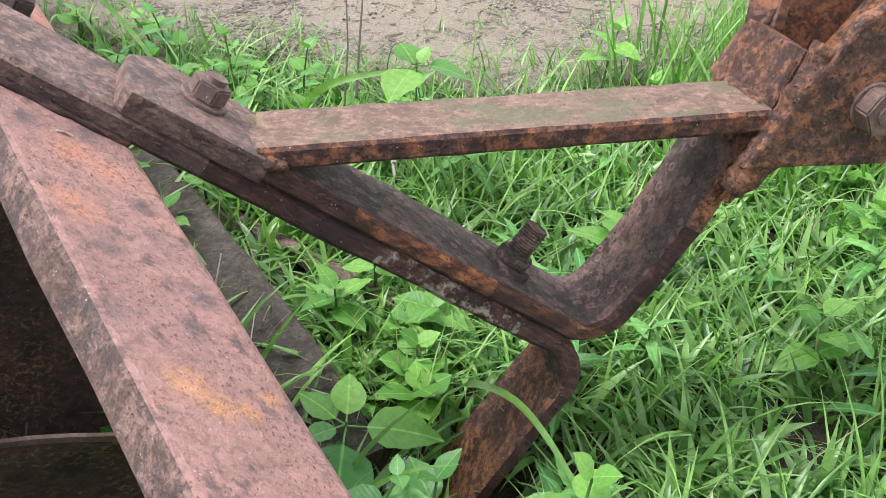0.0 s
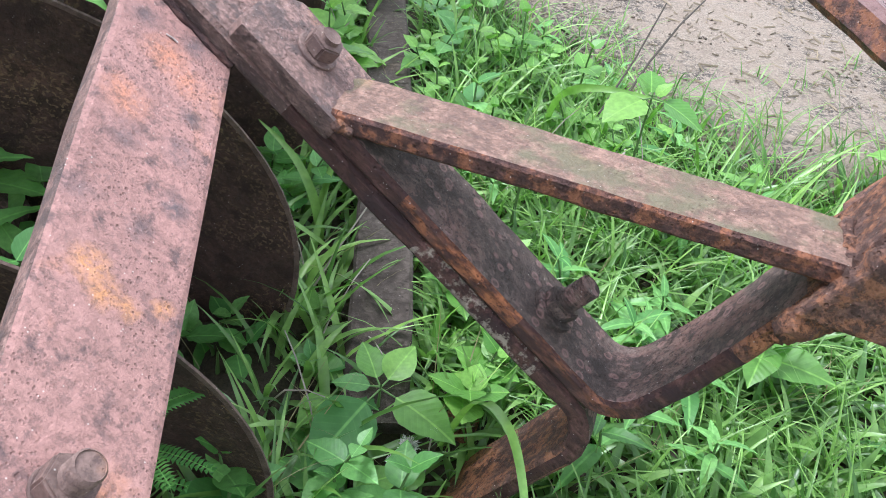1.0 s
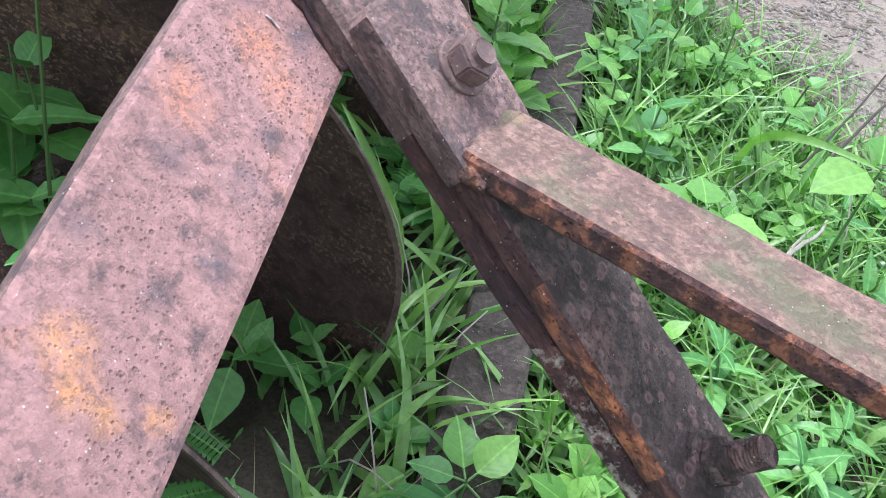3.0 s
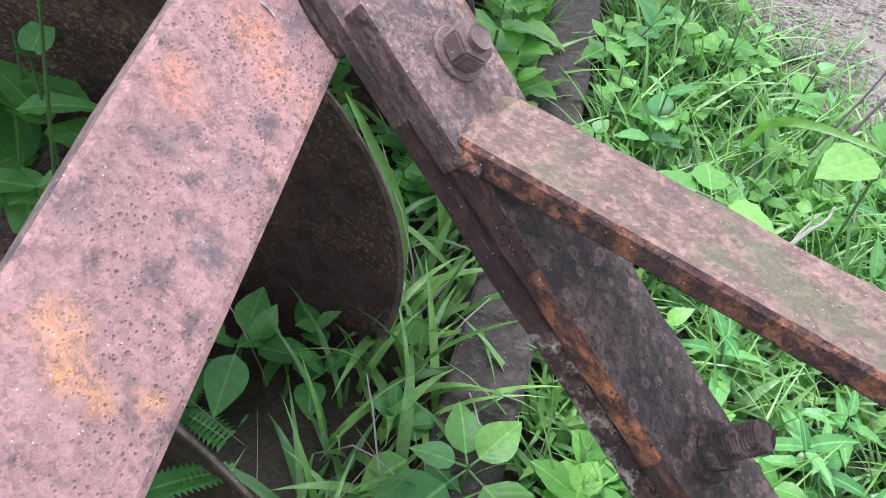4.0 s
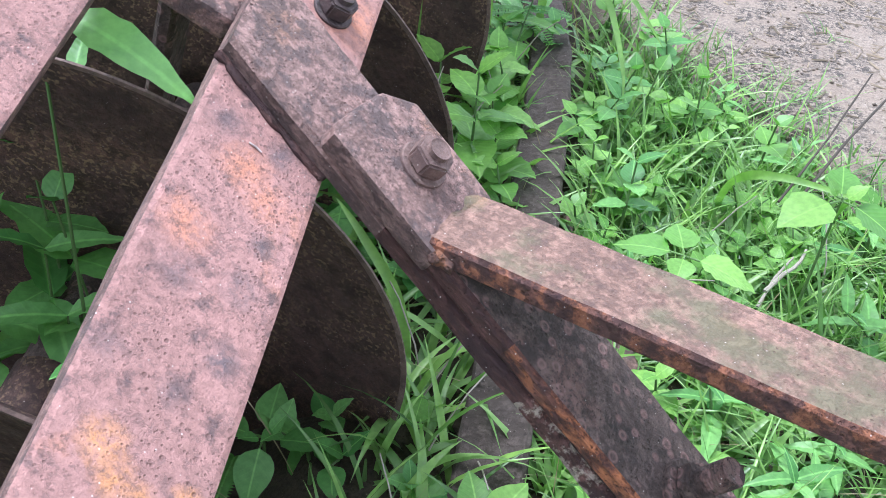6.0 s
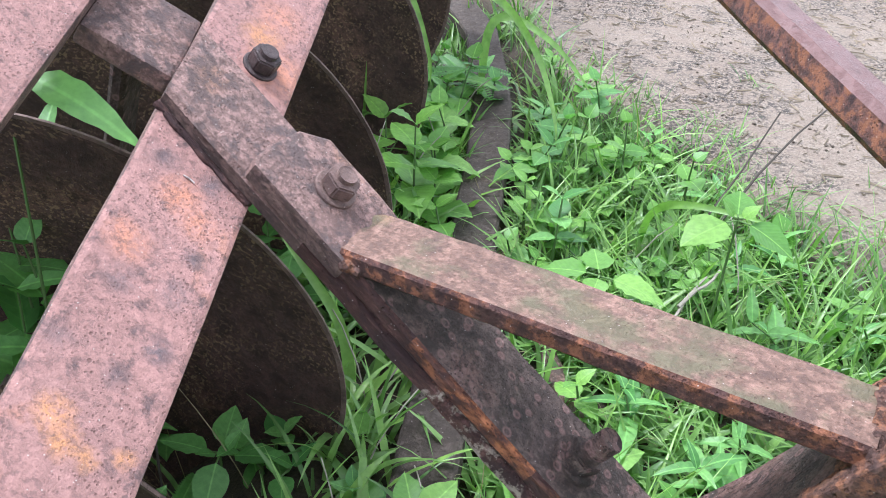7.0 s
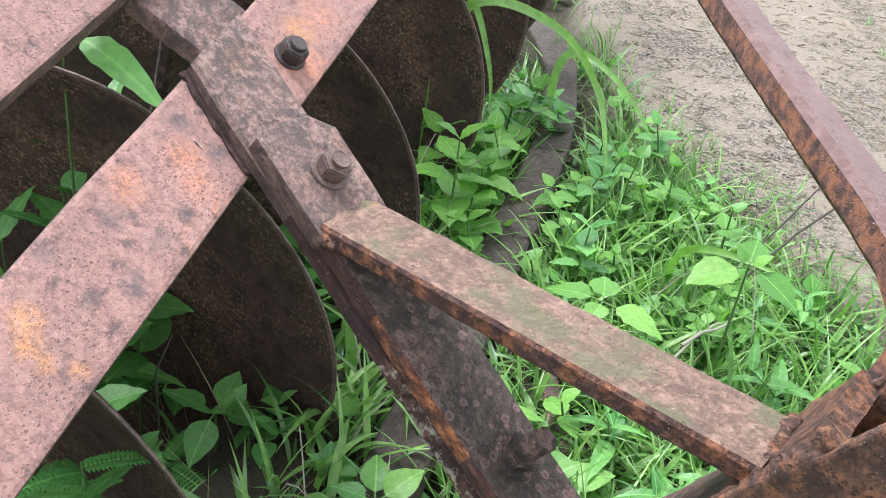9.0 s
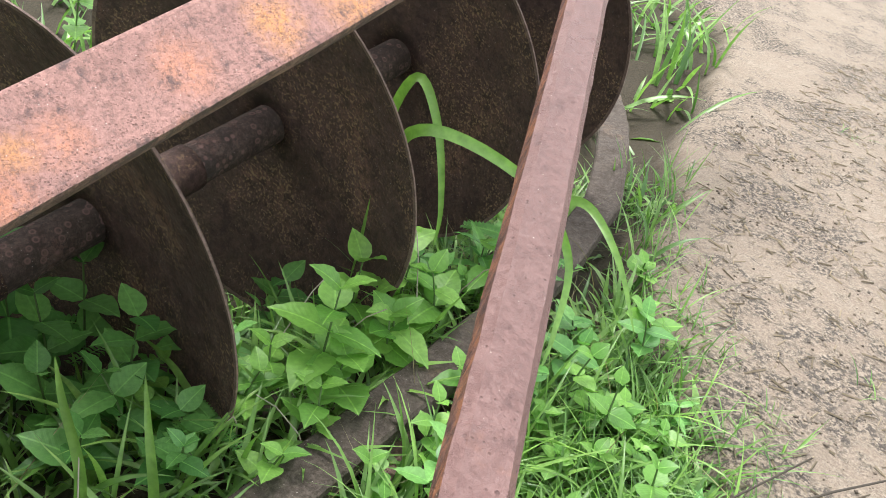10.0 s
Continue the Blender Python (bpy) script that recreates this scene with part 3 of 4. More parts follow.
disc_me, rim_me = disc_mesh()
for k, s in enumerate((-0.52, -0.248, 0.024, 0.321, 0.646, 0.96, 1.27)):
    ob = new("disc", disc_me)
    ob.parent = harrow
    ob.matrix_local = Matrix.Translation(FOOT + AXLE * s) @ axle_turn @ pose(0, 0, 0, 0, 0, 37 * k)
    tagged(ob, "dark concave steel disc speckled with rust")
    e = new("cutting_edge", rim_me)
    e.parent = ob
bm = cylinder(0.031, -0.75, 1.6, 20, Matrix.Translation(FOOT) @ axle_turn)
part("axle", bm, DARK_RUST, harrow, "dark steel gang axle")
for s in (-0.384, -0.112, 0.17, 0.48, 0.80, 1.11):
    bm = cylinder(0.034, s - 0.07, s + 0.07, 24, Matrix.Translation(FOOT) @ axle_turn)
    part("spool", bm, DISC_RUST, harrow, "cast spacer spool", True)
for s in (0.17, 1.11):
    lo, hi = FOOT + AXLE * s, ALONG * (s + 0.02) + ACROSS * -0.15 + Vector((0, 0, -0.05))
    bm = swept([lo, lo.lerp(hi, 0.5), hi], 0.03, 0.008, ALONG)
    part("hanger", bm, DARK_RUST, harrow, "dark bearing hanger")

# ---- loose bars lying in the weeds ----
flat_path = [(0.150, 0.0, -0.055), (0.148, 0.06, -0.035), (0.14, 0.25, -0.012), (0.128, 0.50, -0.006), (0.112, 0.75, -0.002), (0.095, 0.95, 0.0), (0.06, 1.15, 0.0), (0.01, 1.37, 0.0), (-0.07, 1.55, 0.0), (-0.17, 1.75, -0.01), (-0.30, 1.95, -0.03)]
bm = swept(flat_path, 0.035, 0.014, (1, 0, 0.12))
refine(bm, 0.04, 0.003, 18)
flat_bar = part("flat_bar", bm, FLAT_RUST, None)
tagged(flat_bar, "grey-brown weathered curved steel bar lying in weeds", "steel bar")
bm = swept([(0.145, 0.62, -0.035), (0.19, 0.51, -0.037), (0.25, 0.36, -0.042), (0.31, 0.21, -0.05)], 0.011, 0.010, (1, 0.3, 0))
refine(bm, 0.04, 0.002, 30)
loose = part("angle_bar", bm, PLATE_RUST, None)
tagged(loose, "narrow pinkish rusty bar lying in grass", "steel bar")
bm = swept([(0.225, 0.03, -0.085), (0.25, 0.08, -0.075), (0.285, 0.15, -0.07), (0.31, 0.20, -0.075)], 0.03, 0.008, (1, -0.5, 0))
refine(bm, 0.03, 0.002, 30)
scrap = part("scrap_plate", bm, ORANGE_RUST, None)
tagged(scrap, "short orange-brown rusty strip lying under leaves", "steel scrap")


# ---- weeds and grass ----
rng = np.random.default_rng(7)


def blades(name, roots, length, width, lean, curl, material, label, heading=None, sections=6):
    """Many grass blades as creased tapering strips."""
    verts, faces = [], []
    for n, (x, y) in enumerate(roots):
        L = rng.uniform(*length)
        W = rng.uniform(*width)
        h = rng.uniform(0, 2 * math.pi) if heading is None else heading + rng.normal(0, 0.5)
        a = math.radians(rng.uniform(*lean))
        bend = math.radians(rng.uniform(*curl))
        dx, dy = math.cos(h), math.sin(h)
        side = np.array((-dy, dx, 0.0))
        p = np.array((x, y, ground_z(x, y) - 0.004))
        base = len(verts)
        twist = rng.uniform(-0.6, 0.6)
        for k in range(sections + 1):
            f = k / sections
            w = W * (0.55 + 0.45 * math.sin(math.pi * min(1, f * 1.1 + 0.12))) * (1 - f ** 3) * 0.5
            ang = a + bend * f
            up = np.array((-math.cos(ang) * dx, -math.cos(ang) * dy, math.sin(ang)))
            s = side * math.cos(twist * f) + up * math.sin(twist * f)
            verts.append(tuple(p - s * w + up * w * 0.35))
            verts.append(tuple(p))
            verts.append(tuple(p + s * w + up * w * 0.35))
            step = L / sections
            p = p + step * np.array((math.sin(ang) * dx, math.sin(ang) * dy, math.cos(ang)))
            if k:
                b = base + 3 * (k - 1)
                faces.append((b, b + 1, b + 4, b + 3))
                faces.append((b + 1, b + 2, b + 5, b + 4))
    ob = raw(name, verts, faces, material)
    return tagged(ob, label, "grass", kind="stuff")


def scatter(n, x0, x1, y0, y1, chance):
    out = []
    while len(out) < n:
        x, y = rng.uniform(x0, x1), rng.uniform(y0, y1)
        if rng.uniform() < chance(x, y):
            out.append((x, y))
    return out


def clear_bar(x, y):
    """0 on the bar lying in the weeds, 1 beside it."""
    cx = 0.15 - 0.03 * y - 0.05 * max(0, y - 0.8) ** 2 * 3
    return 0.12 if abs(x - cx) < 0.05 and -0.1 < y < 1.5 else 1.0


def lush(x, y):
    g = grassy(x, y) ** 2 * smooth(0.10, 0.24, x) * clear_bar(x, y) * (1 - hollow(x, y))
    return g * (0.55 + 0.45 * smooth(-0.3, 0.4, noise.noise(Vector((x * 6, y * 6, 9)))))


def shade_zone(x, y):
    if x < 0.03 and -0.12 < y < 0.24:
        return 0.03
    return grassy(x, y) * (1 - smooth(0.12, 0.26, x)) * clear_bar(x, y) * (1 - hollow(x, y))


blades("short_grass", scatter(17000, 0.1, 1.7, -0.55, 1.25, lush), (0.04, 0.10), (0.006, 0.0135), (10, 80), (10, 75), GRASS, "dense short bright green grass")
blades("fine_grass", scatter(3200, 0.2, 1.9, -0.4, 1.35, lush), (0.08, 0.19), (0.0018, 0.0042), (10, 60), (20, 110), GRASS_LIGHT, "fine light green grass blades")
blades("tall_grass", scatter(1350, 0.80, 1.9, 0.10, 0.70, lambda x, y: grassy(x, y) * smooth(0.80, 1.05, x)), (0.18, 0.36), (0.003, 0.007), (2, 25), (5, 70), GRASS_LIGHT, "tall upright light green grass")
blades("edge_grass", scatter(1150, 0.0, 1.3, 0.45, 2.0, lambda x, y: max(0, 1 - abs(y - edge_y(x) + 0.03) / 0.19)), (0.04, 0.13), (0.0016, 0.004), (5, 50), (10, 80), GRASS, "thin grass thinning out onto the sand")
blades("shade_grass", scatter(3700, -0.75, 0.26, -0.4, 1.7, shade_zone), (0.05, 0.16), (0.005, 0.012), (5, 65), (15, 100), GRASS, "long broad grass under the harrow")
blades("sand_grass", [(c[0] + rng.normal(0, 0.018), c[1] + rng.normal(0, 0.018)) for c in scatter(60, 0.15, 2.2, 0.75, 2.6, lambda x, y: (1 - grassy(x, y)) * max(0.06, 1 - (y - edge_y(x)) / 0.6)) for _ in range(11)], (0.02, 0.07), (0.0015, 0.003), (15, 70), (10, 70), GRASS, "small sparse grass tufts on sand")
blades("field_grass", scatter(9000, -5.0, 5.0, -5.0, 3.5, lambda x, y: 0.0 if -0.8 < x < 1.75 and -0.6 < y < 2.0 else grassy(x, y) * max(0.05, 1 - math.hypot(x, y) / 5)), (0.10, 0.30), (0.008, 0.02), (5, 60), (15, 90), GRASS, "rough green grass round the harrow")
blades("weed_grass", scatter(380, 0.18, 0.72, 0.25, 1.05, lambda x, y: grassy(x, y) * clear_bar(x, y)), (0.09, 0.22), (0.003, 0.008), (8, 60), (15, 95), GRASS_LIGHT, "long loose light green grass among weeds")
blades("disc_grass", scatter(190, -0.10, 0.13, -0.12, 0.95, lambda x, y: 0.0 if x < 0.03 and y < 0.24 else grassy(x, y)), (0.09, 0.20), (0.006, 0.013), (8, 55), (15, 100), GRASS_LIGHT, "long bright grass blades along the discs")
blades("dry_grass", scatter(420, 0.05, 1.2, -0.3, 1.1, lambda x, y: grassy(x, y)), (0.06, 0.2), (0.0008, 0.002), (20, 80), (0, 40), DRY, "dry pale grass stalks")
blades("dry_grass", scatter(160, -0.6, 0.2, -0.2, 1.3, lambda x, y: grassy(x, y)), (0.1, 0.26), (0.0008, 0.0016), (10, 60), (0, 50), DRY, "dry pale grass stalks")


def litter():
    """Short straw and crumbs strewn on the sand."""
    verts, faces = [], []
    for x, y in scatter(5200, 0.0, 2.4, 0.6, 3.2, lambda x, y: 1 - 0.8 * grassy(x, y)):
        h, L, w = rng.uniform(0, 6.283), rng.uniform(0.004, 0.035), rng.uniform(0.0006, 0.0016)
        z = ground_z(x, y) + 0.0015
        d, s = np.array((math.cos(h), math.sin(h), 0)) * L / 2, np.array((-math.sin(h), math.cos(h), 0)) * w
        c, b = np.array((x, y, z)), len(verts)
        for q in (c - d - s, c + d - s, c + d + s, c - d + s):
            verts.append(tuple(q))
        for q in (c - d, c + d):
            verts.append((q[0], q[1], q[2] + w * 1.6))
        faces.extend(((b, b + 1, b + 5, b + 4), (b + 3, b + 4, b + 5, b + 2), (b, b + 4, b + 3), (b + 1, b + 2, b + 5)))
    return raw("straw", verts, faces, STRAW, smooth=False)


def plain(name, colour, rough=0.9):
    m, t, bsdf = nodes_of(name)
    g = t.nodes.new("ShaderNodeNewGeometry")
    t.links.new(ramp(t, g.outputs["Random Per Island"], [(0, tuple(c * 0.35 for c in colour)), (1, colour)]), bsdf.inputs["Base Color"])
    bsdf.inputs["Roughness"].default_value = rough
    return m


STRAW = plain("straw", (0.36, 0.29, 0.20))
tagged(litter(), "fine dark straw and crumbs strewn on sand", "litter", kind="stuff")


def crumbs():
    """Small clods and grit lying in loose patches on the sand."""
    verts, faces = [], []
    solid = [(1, 0, 0), (-1, 0, 0), (0, 1, 0), (0, -1, 0), (0, 0, 0.8), (0, 0, -0.6)]
    sides = [(0, 2, 4), (2, 1, 4), (1, 3, 4), (3, 0, 4), (2, 0, 5), (1, 2, 5), (3, 1, 5), (0, 3, 5)]
    for x, y in scatter(6500, 0.0, 2.4, 0.55, 3.2, lambda x, y: (1 - grassy(x, y)) * smooth(-0.1, 0.35, noise.noise(Vector((x * 5, y * 5, 4))))):
        r, h, b = 0.0012 + 0.0035 * rng.uniform() ** 3, rng.uniform(0, 6.283), len(verts)
        z = ground_z(x, y) + r * 0.3
        for q in solid:
            k = r * rng.uniform(0.7, 1.3)
            verts.append((x + k * (q[0] * math.cos(h) - q[1] * math.sin(h)), y + k * (q[0] * math.sin(h) + q[1] * math.cos(h)), z + k * q[2]))
        faces.extend(tuple(b + n for n in f) for f in sides)
    return raw("soil_crumbs", verts, faces, CRUMB)


CRUMB = plain("dark_soil_crumb", (0.30, 0.24, 0.19))
tagged(crumbs(), "dark earth crumbs lying in patches on sand", "soil crumbs", kind="stuff")


# broad-leaved weeds
def leaf_mesh(name, material, length=1.0, width=0.55, fold=0.25, droop=0.25, lobes=0.0, tip=1.6):
    verts, faces = [], []
    nu, nv = 10, 3
    for i in range(nu + 1):
        f = i / nu
        w = width * 0.5 * (math.sin(math.pi * f ** 0.75) ** 0.8 if 0 < f < 1 else 0.0) * (1 - 0.35 * f ** tip)
        w *= 1 + lobes * math.sin(f * 22)
        for j in range(-nv, nv + 1):
            g = j / nv
            ripple = 0.018 * math.sin(f * 26 + abs(g) * 3) * abs(g)
            verts.append((f * length, g * w, fold * abs(g) * w - droop * f * f * length + 0.10 * f + ripple))
    m = 2 * nv + 1
    for i in range(nu):
        for j in range(m - 1):
            faces.append((i * m + j, i * m + j + 1, (i + 1) * m + j + 1, (i + 1) * m + j))
    me = bpy.data.meshes.new(name)
    me.from_pydata(verts, [], faces)
    me.materials.append(material)
    me.polygons.foreach_set("use_smooth", [True] * len(me.polygons))
    return me


def weed_material(name, dark, light):
    """Leaf with paler veins; each leaf has its own shade."""
    m, t, bsdf = nodes_of(name)
    oi = t.nodes.new("ShaderNodeObjectInfo")
    col = ramp(t, oi.outputs["Random"], [(0.0, dark), (1.0, light)])
    tc = t.nodes.new("ShaderNodeTexCoord")
    sep = t.nodes.new("ShaderNodeSeparateXYZ")
    t.links.new(tc.outputs["Object"], sep.inputs[0])

    def calc(op, a, b):
        n = t.nodes.new("ShaderNodeMath")
        n.operation = op
        for k, val in ((0, a), (1, b)):
            if isinstance(val, (int, float)):
                n.inputs[k].default_value = val
            else:
                t.links.new(val, n.inputs[k])
        return n.outputs[0]

    off = calc("ABSOLUTE", sep.outputs["Y"], 0)
    vein = calc("SINE", calc("MULTIPLY", calc("SUBTRACT", sep.outputs["X"], calc("MULTIPLY", off, 0.8)), 58), 0)
    ribs = ramp(t, vein, [(0.80, (0, 0, 0)), (1.0, (0.07, 0.07, 0.07))])
    middle = ramp(t, off, [(0.008, (0.6, 0.6, 0.6)), (0.022, (0, 0, 0))])
    col = mix(t, mix(t, 1.0, ribs, middle, "LIGHTEN"), col, tuple(min(1, c * 1.35) for c in light))
    col = mix(t, ramp(t, noise_tex(t, 7, 4), [(0.4, (0, 0, 0)), (0.75, (0.45, 0.45, 0.45))]), col, tuple(c * 0.6 for c in dark))
    t.links.new(col, bsdf.inputs["Base Color"])
    bsdf.inputs["Roughness"].default_value = 0.42
    bump(t, bsdf, vein, 0.06, 0.02)
    tr = t.nodes.new("ShaderNodeBsdfTranslucent")
    t.links.new(mix(t, 1.0, col, (1.0, 1.2, 0.6), "MULTIPLY"), tr.inputs[0])
    ms = t.nodes.new("ShaderNodeMixShader")
    ms.inputs[0].default_value = 0.35
    t.links.new(bsdf.outputs[0], ms.inputs[1])
    t.links.new(tr.outputs[0], ms.inputs[2])
    t.links.new(ms.outputs[0], t.nodes["Material Output"].inputs[0])
    return m


LEAF_BRIGHT = weed_material("bright_weed_leaf", (0.12, 0.30, 0.050), (0.29, 0.53, 0.11))
LEAF_DEEP = weed_material("deep_weed_leaf", (0.085, 0.25, 0.06), (0.24, 0.50, 0.135))
LEAVES = {
    "oval": leaf_mesh("leaf", LEAF_BRIGHT, width=0.70, fold=0.16, tip=2.4),
    "oval_deep": leaf_mesh("leaf", LEAF_DEEP, width=0.70, fold=0.16, droop=0.15, tip=2.2),
    "broad": leaf_mesh("leaf", LEAF_BRIGHT, width=0.95, fold=0.12, droop=0.18, lobes=0.05),
    "lance": leaf_mesh("leaf", LEAF_DEEP, width=0.34, droop=0.35, tip=1.0),
    "round": leaf_mesh("leaf", LEAF_BRIGHT, width=0.95, fold=0.1, droop=0.08, tip=4.0),
}
STEM = plain("green_stem", (0.16, 0.30, 0.08), 0.6)


def weed(x, y, height, leaf, size, pairs, label, lean=(0.0, 0.0), top=None, turn=None):
    """A weed: a stem with crossed pairs of leaves that grow smaller towards the top."""
    z0 = ground_z(x, y)
    h = (top - z0) if top is not None else height
    h = max(h, 0.03)
    root = new("weed")
    root.matrix_world = pose(x, y, z0)
    tagged(root, label, "weed plant", "broad-leaved weeds")
    pts = [Vector((lean[0] * f * f, lean[1] * f * f, h * f - 0.01 * (f == 0))) for f in (0, 0.25, 0.5, 0.75, 1)]
    bm = bmesh.new()
    rings = [[bm.verts.new(p + Vector((math.cos(k * 1.0472), math.sin(k * 1.0472), 0)) * (0.0026 - 0.0014 * n / 4)) for k in range(6)] for n, p in enumerate(pts)]
    for a, b in zip(rings, rings[1:]):
        for k in range(6):
            bm.faces.new((a[k], a[(k + 1) % 6], b[(k + 1) % 6], b[k]))
    part("stem", bm, STEM, root)
    turn = rng.uniform(0, 360) if turn is None else turn
    for k in range(pairs):
        f = 1 - 0.62 * k / max(1, pairs)
        p = Vector((lean[0] * f * f, lean[1] * f * f, h * f))
        s = size * (0.62 + 0.38 * min(1, k / 1.5)) * rng.uniform(0.85, 1.12)
        for side in (0, 180):
            ob = new("leaf", LEAVES[leaf])
            ob.parent = root
            tilt = rng.uniform(-30, 8) if k else rng.uniform(-48, -18)
            ob.matrix_local = Matrix.Translation(p) @ pose(0, 0, 0, rng.uniform(-14, 14), tilt, turn + 88 * k + side + rng.uniform(-14, 14)) @ Matrix.Scale(s * rng.uniform(0.85, 1.1), 4)
    return root


BRIGHT = "bright green broad-leaved weed in the grass"
DEEP = "deep green leafy weed in the harrow's shade"
PALE = "light green lobed-leaf weed beside the brace"
for x, y, top, leaf, size, pairs, label in (
    (-0.03, 0.13, -0.07, "oval_deep", 0.05, 2, DEEP), (0.067, 0.145, -0.055, "round", 0.042, 1, DEEP),
    (0.10, 0.06, -0.06, "oval_deep", 0.042, 2, DEEP),
    (0.26, 0.075, -0.01, "round", 0.045, 3, BRIGHT), (0.285, 0.12, -0.01, "round", 0.04, 2, BRIGHT),
    (-0.03, 0.09, -0.05, "oval_deep", 0.06, 2, DEEP), (-0.01, 0.06, -0.06, "oval_deep", 0.05, 2, DEEP),
    (-0.08, 0.80, 0.09, "oval", 0.075, 3, BRIGHT), (-0.015, 0.78, 0.08, "oval", 0.08, 3, BRIGHT), (0.04, 0.71, 0.05, "oval", 0.08, 3, BRIGHT), (0.031, 0.563, 0.145, "oval", 0.075, 4, BRIGHT), (0.055, 0.57, 0.065, "broad", 0.07, 3, BRIGHT), (0.047, 0.688, 0.05, "broad", 0.06, 3, BRIGHT), (-0.04, 0.70, 0.08, "oval", 0.075, 3, BRIGHT), (-0.07, 0.47, 0.06, "oval_deep", 0.06, 3, DEEP), (-0.01, 0.52, 0.03, "oval", 0.06, 3, BRIGHT),
    (0.175, 0.72, 0.05, "oval", 0.05, 3, BRIGHT), (0.25, 0.84, 0.07, "broad", 0.05, 2, BRIGHT), (0.33, 0.80, 0.09, "broad", 0.05, 2, BRIGHT), (0.21, 0.62, 0.03, "oval", 0.045, 2, BRIGHT), (0.43, 0.76, 0.08, "broad", 0.05, 2, BRIGHT),
    (0.40, 0.62, 0.03, "broad", 0.04, 2, BRIGHT),
    (0.33, 0.16, 0.0, "oval", 0.055, 3, BRIGHT), (0.38, 0.10, 0.0, "oval", 0.05, 2, BRIGHT), (0.30, 0.24, 0.02, "oval", 0.05, 2, BRIGHT), (0.36, 0.22, 0.02, "lance", 0.07, 3, BRIGHT), (0.45, 0.12, 0.0, "lance", 0.08, 3, BRIGHT),
    (0.03, 0.92, 0.10, "oval", 0.07, 3, BRIGHT), (0.045, 0.80, 0.08, "oval", 0.07, 3, BRIGHT), (0.0, 0.97, 0.06, "lance", 0.09, 3, BRIGHT), (0.05, 1.05, 0.05, "lance", 0.09, 3, BRIGHT),
    (-0.66, 0.80, 0.16, "lance", 0.16, 2, DEEP), (-0.60, 0.45, 0.08, "oval_deep", 0.13, 2, DEEP), (-0.53, 0.51, 0.0, "oval_deep", 0.10, 3, DEEP), (-0.46, 0.50, 0.0, "oval_deep", 0.09, 3, DEEP), (-0.43, 0.27, 0.02, "oval_deep", 0.10, 4, DEEP), (-0.52, 0.30, 0.02, "lance", 0.12, 4, DEEP), (-0.60, 0.30, 0.05, "lance", 0.14, 3, DEEP), (-1.08, 0.98, 0.10, "oval", 0.09, 4, BRIGHT),
    (-0.33, 0.38, -0.01, "oval_deep", 0.10, 3, DEEP), (-0.34, 0.53, 0.0, "oval_deep", 0.09, 3, DEEP), (-0.31, 0.28, 0.0, "oval_deep", 0.09, 3, DEEP), (-0.42, 0.40, 0.0, "lance", 0.12, 3, DEEP), (-0.70, 0.62, 0.05, "oval_deep", 0.11, 3, DEEP),
    (-0.287, 0.127, 0.205, "oval_deep", 0.085, 4, DEEP), (-0.245, 0.12, 0.18, "oval_deep", 0.08, 4, DEEP), (-0.298, 0.102, 0.13, "lance", 0.13, 4, DEEP), (-0.26, 0.06, 0.08, "lance", 0.12, 4, DEEP), (-0.21, 0.05, 0.06, "oval_deep", 0.07, 4, DEEP), (-0.33, 0.06, 0.12, "lance", 0.12, 4, DEEP), (-0.20, 0.11, 0.10, "oval_deep", 0.075, 3, DEEP), (-0.36, 0.28, 0.20, "lance", 0.12, 3, DEEP), (-0.16, -0.02, 0.14, "oval_deep", 0.06, 3, DEEP), (-0.52, 0.30, 0.30, "oval", 0.06, 4, BRIGHT), (-0.11, -0.22, 0.19, "oval_deep", 0.05, 3, DEEP),
    (-0.20, 0.20, -0.10, "oval_deep", 0.08, 3, DEEP), (-0.16, 0.42, -0.05, "oval_deep", 0.07, 3, DEEP), (-0.20, 0.72, -0.04, "oval_deep", 0.07, 3, DEEP), (-0.10, 0.33, -0.06, "lance", 0.09, 3, DEEP), (-0.13, 0.55, -0.02, "oval_deep", 0.07, 3, DEEP),
    (0.092, 0.50, 0.05, "oval", 0.06, 3, BRIGHT), (0.185, 0.52, 0.03, "broad", 0.05, 2, BRIGHT), (0.095, 0.41, 0.03, "oval", 0.055, 3, BRIGHT), (-0.123, 0.396, 0.06, "oval_deep", 0.07, 4, DEEP), (-0.06, 0.36, 0.03, "oval_deep", 0.065, 3, DEEP), (-0.02, 0.40, 0.02, "oval_deep", 0.06, 3, DEEP), (-0.17, 0.33, 0.0, "oval_deep", 0.07, 3, DEEP), (-0.22, 0.37, 0.03, "oval_deep", 0.07, 4, DEEP), (-0.07, 0.29, 0.0, "oval_deep", 0.06, 3, DEEP), (0.02, 0.36, 0.0, "oval_deep", 0.055, 3, DEEP), (-0.01, 0.47, 0.04, "oval", 0.06, 3, BRIGHT), (-0.12, 0.46, 0.05, "oval_deep", 0.06, 3, DEEP), (-0.26, 0.44, 0.05, "oval_deep", 0.08, 3, DEEP),
):
    weed(x, y, 0.1, leaf, size, pairs, label, top=top, lean=(rng.normal(0, 0.015), rng.normal(0, 0.015)))



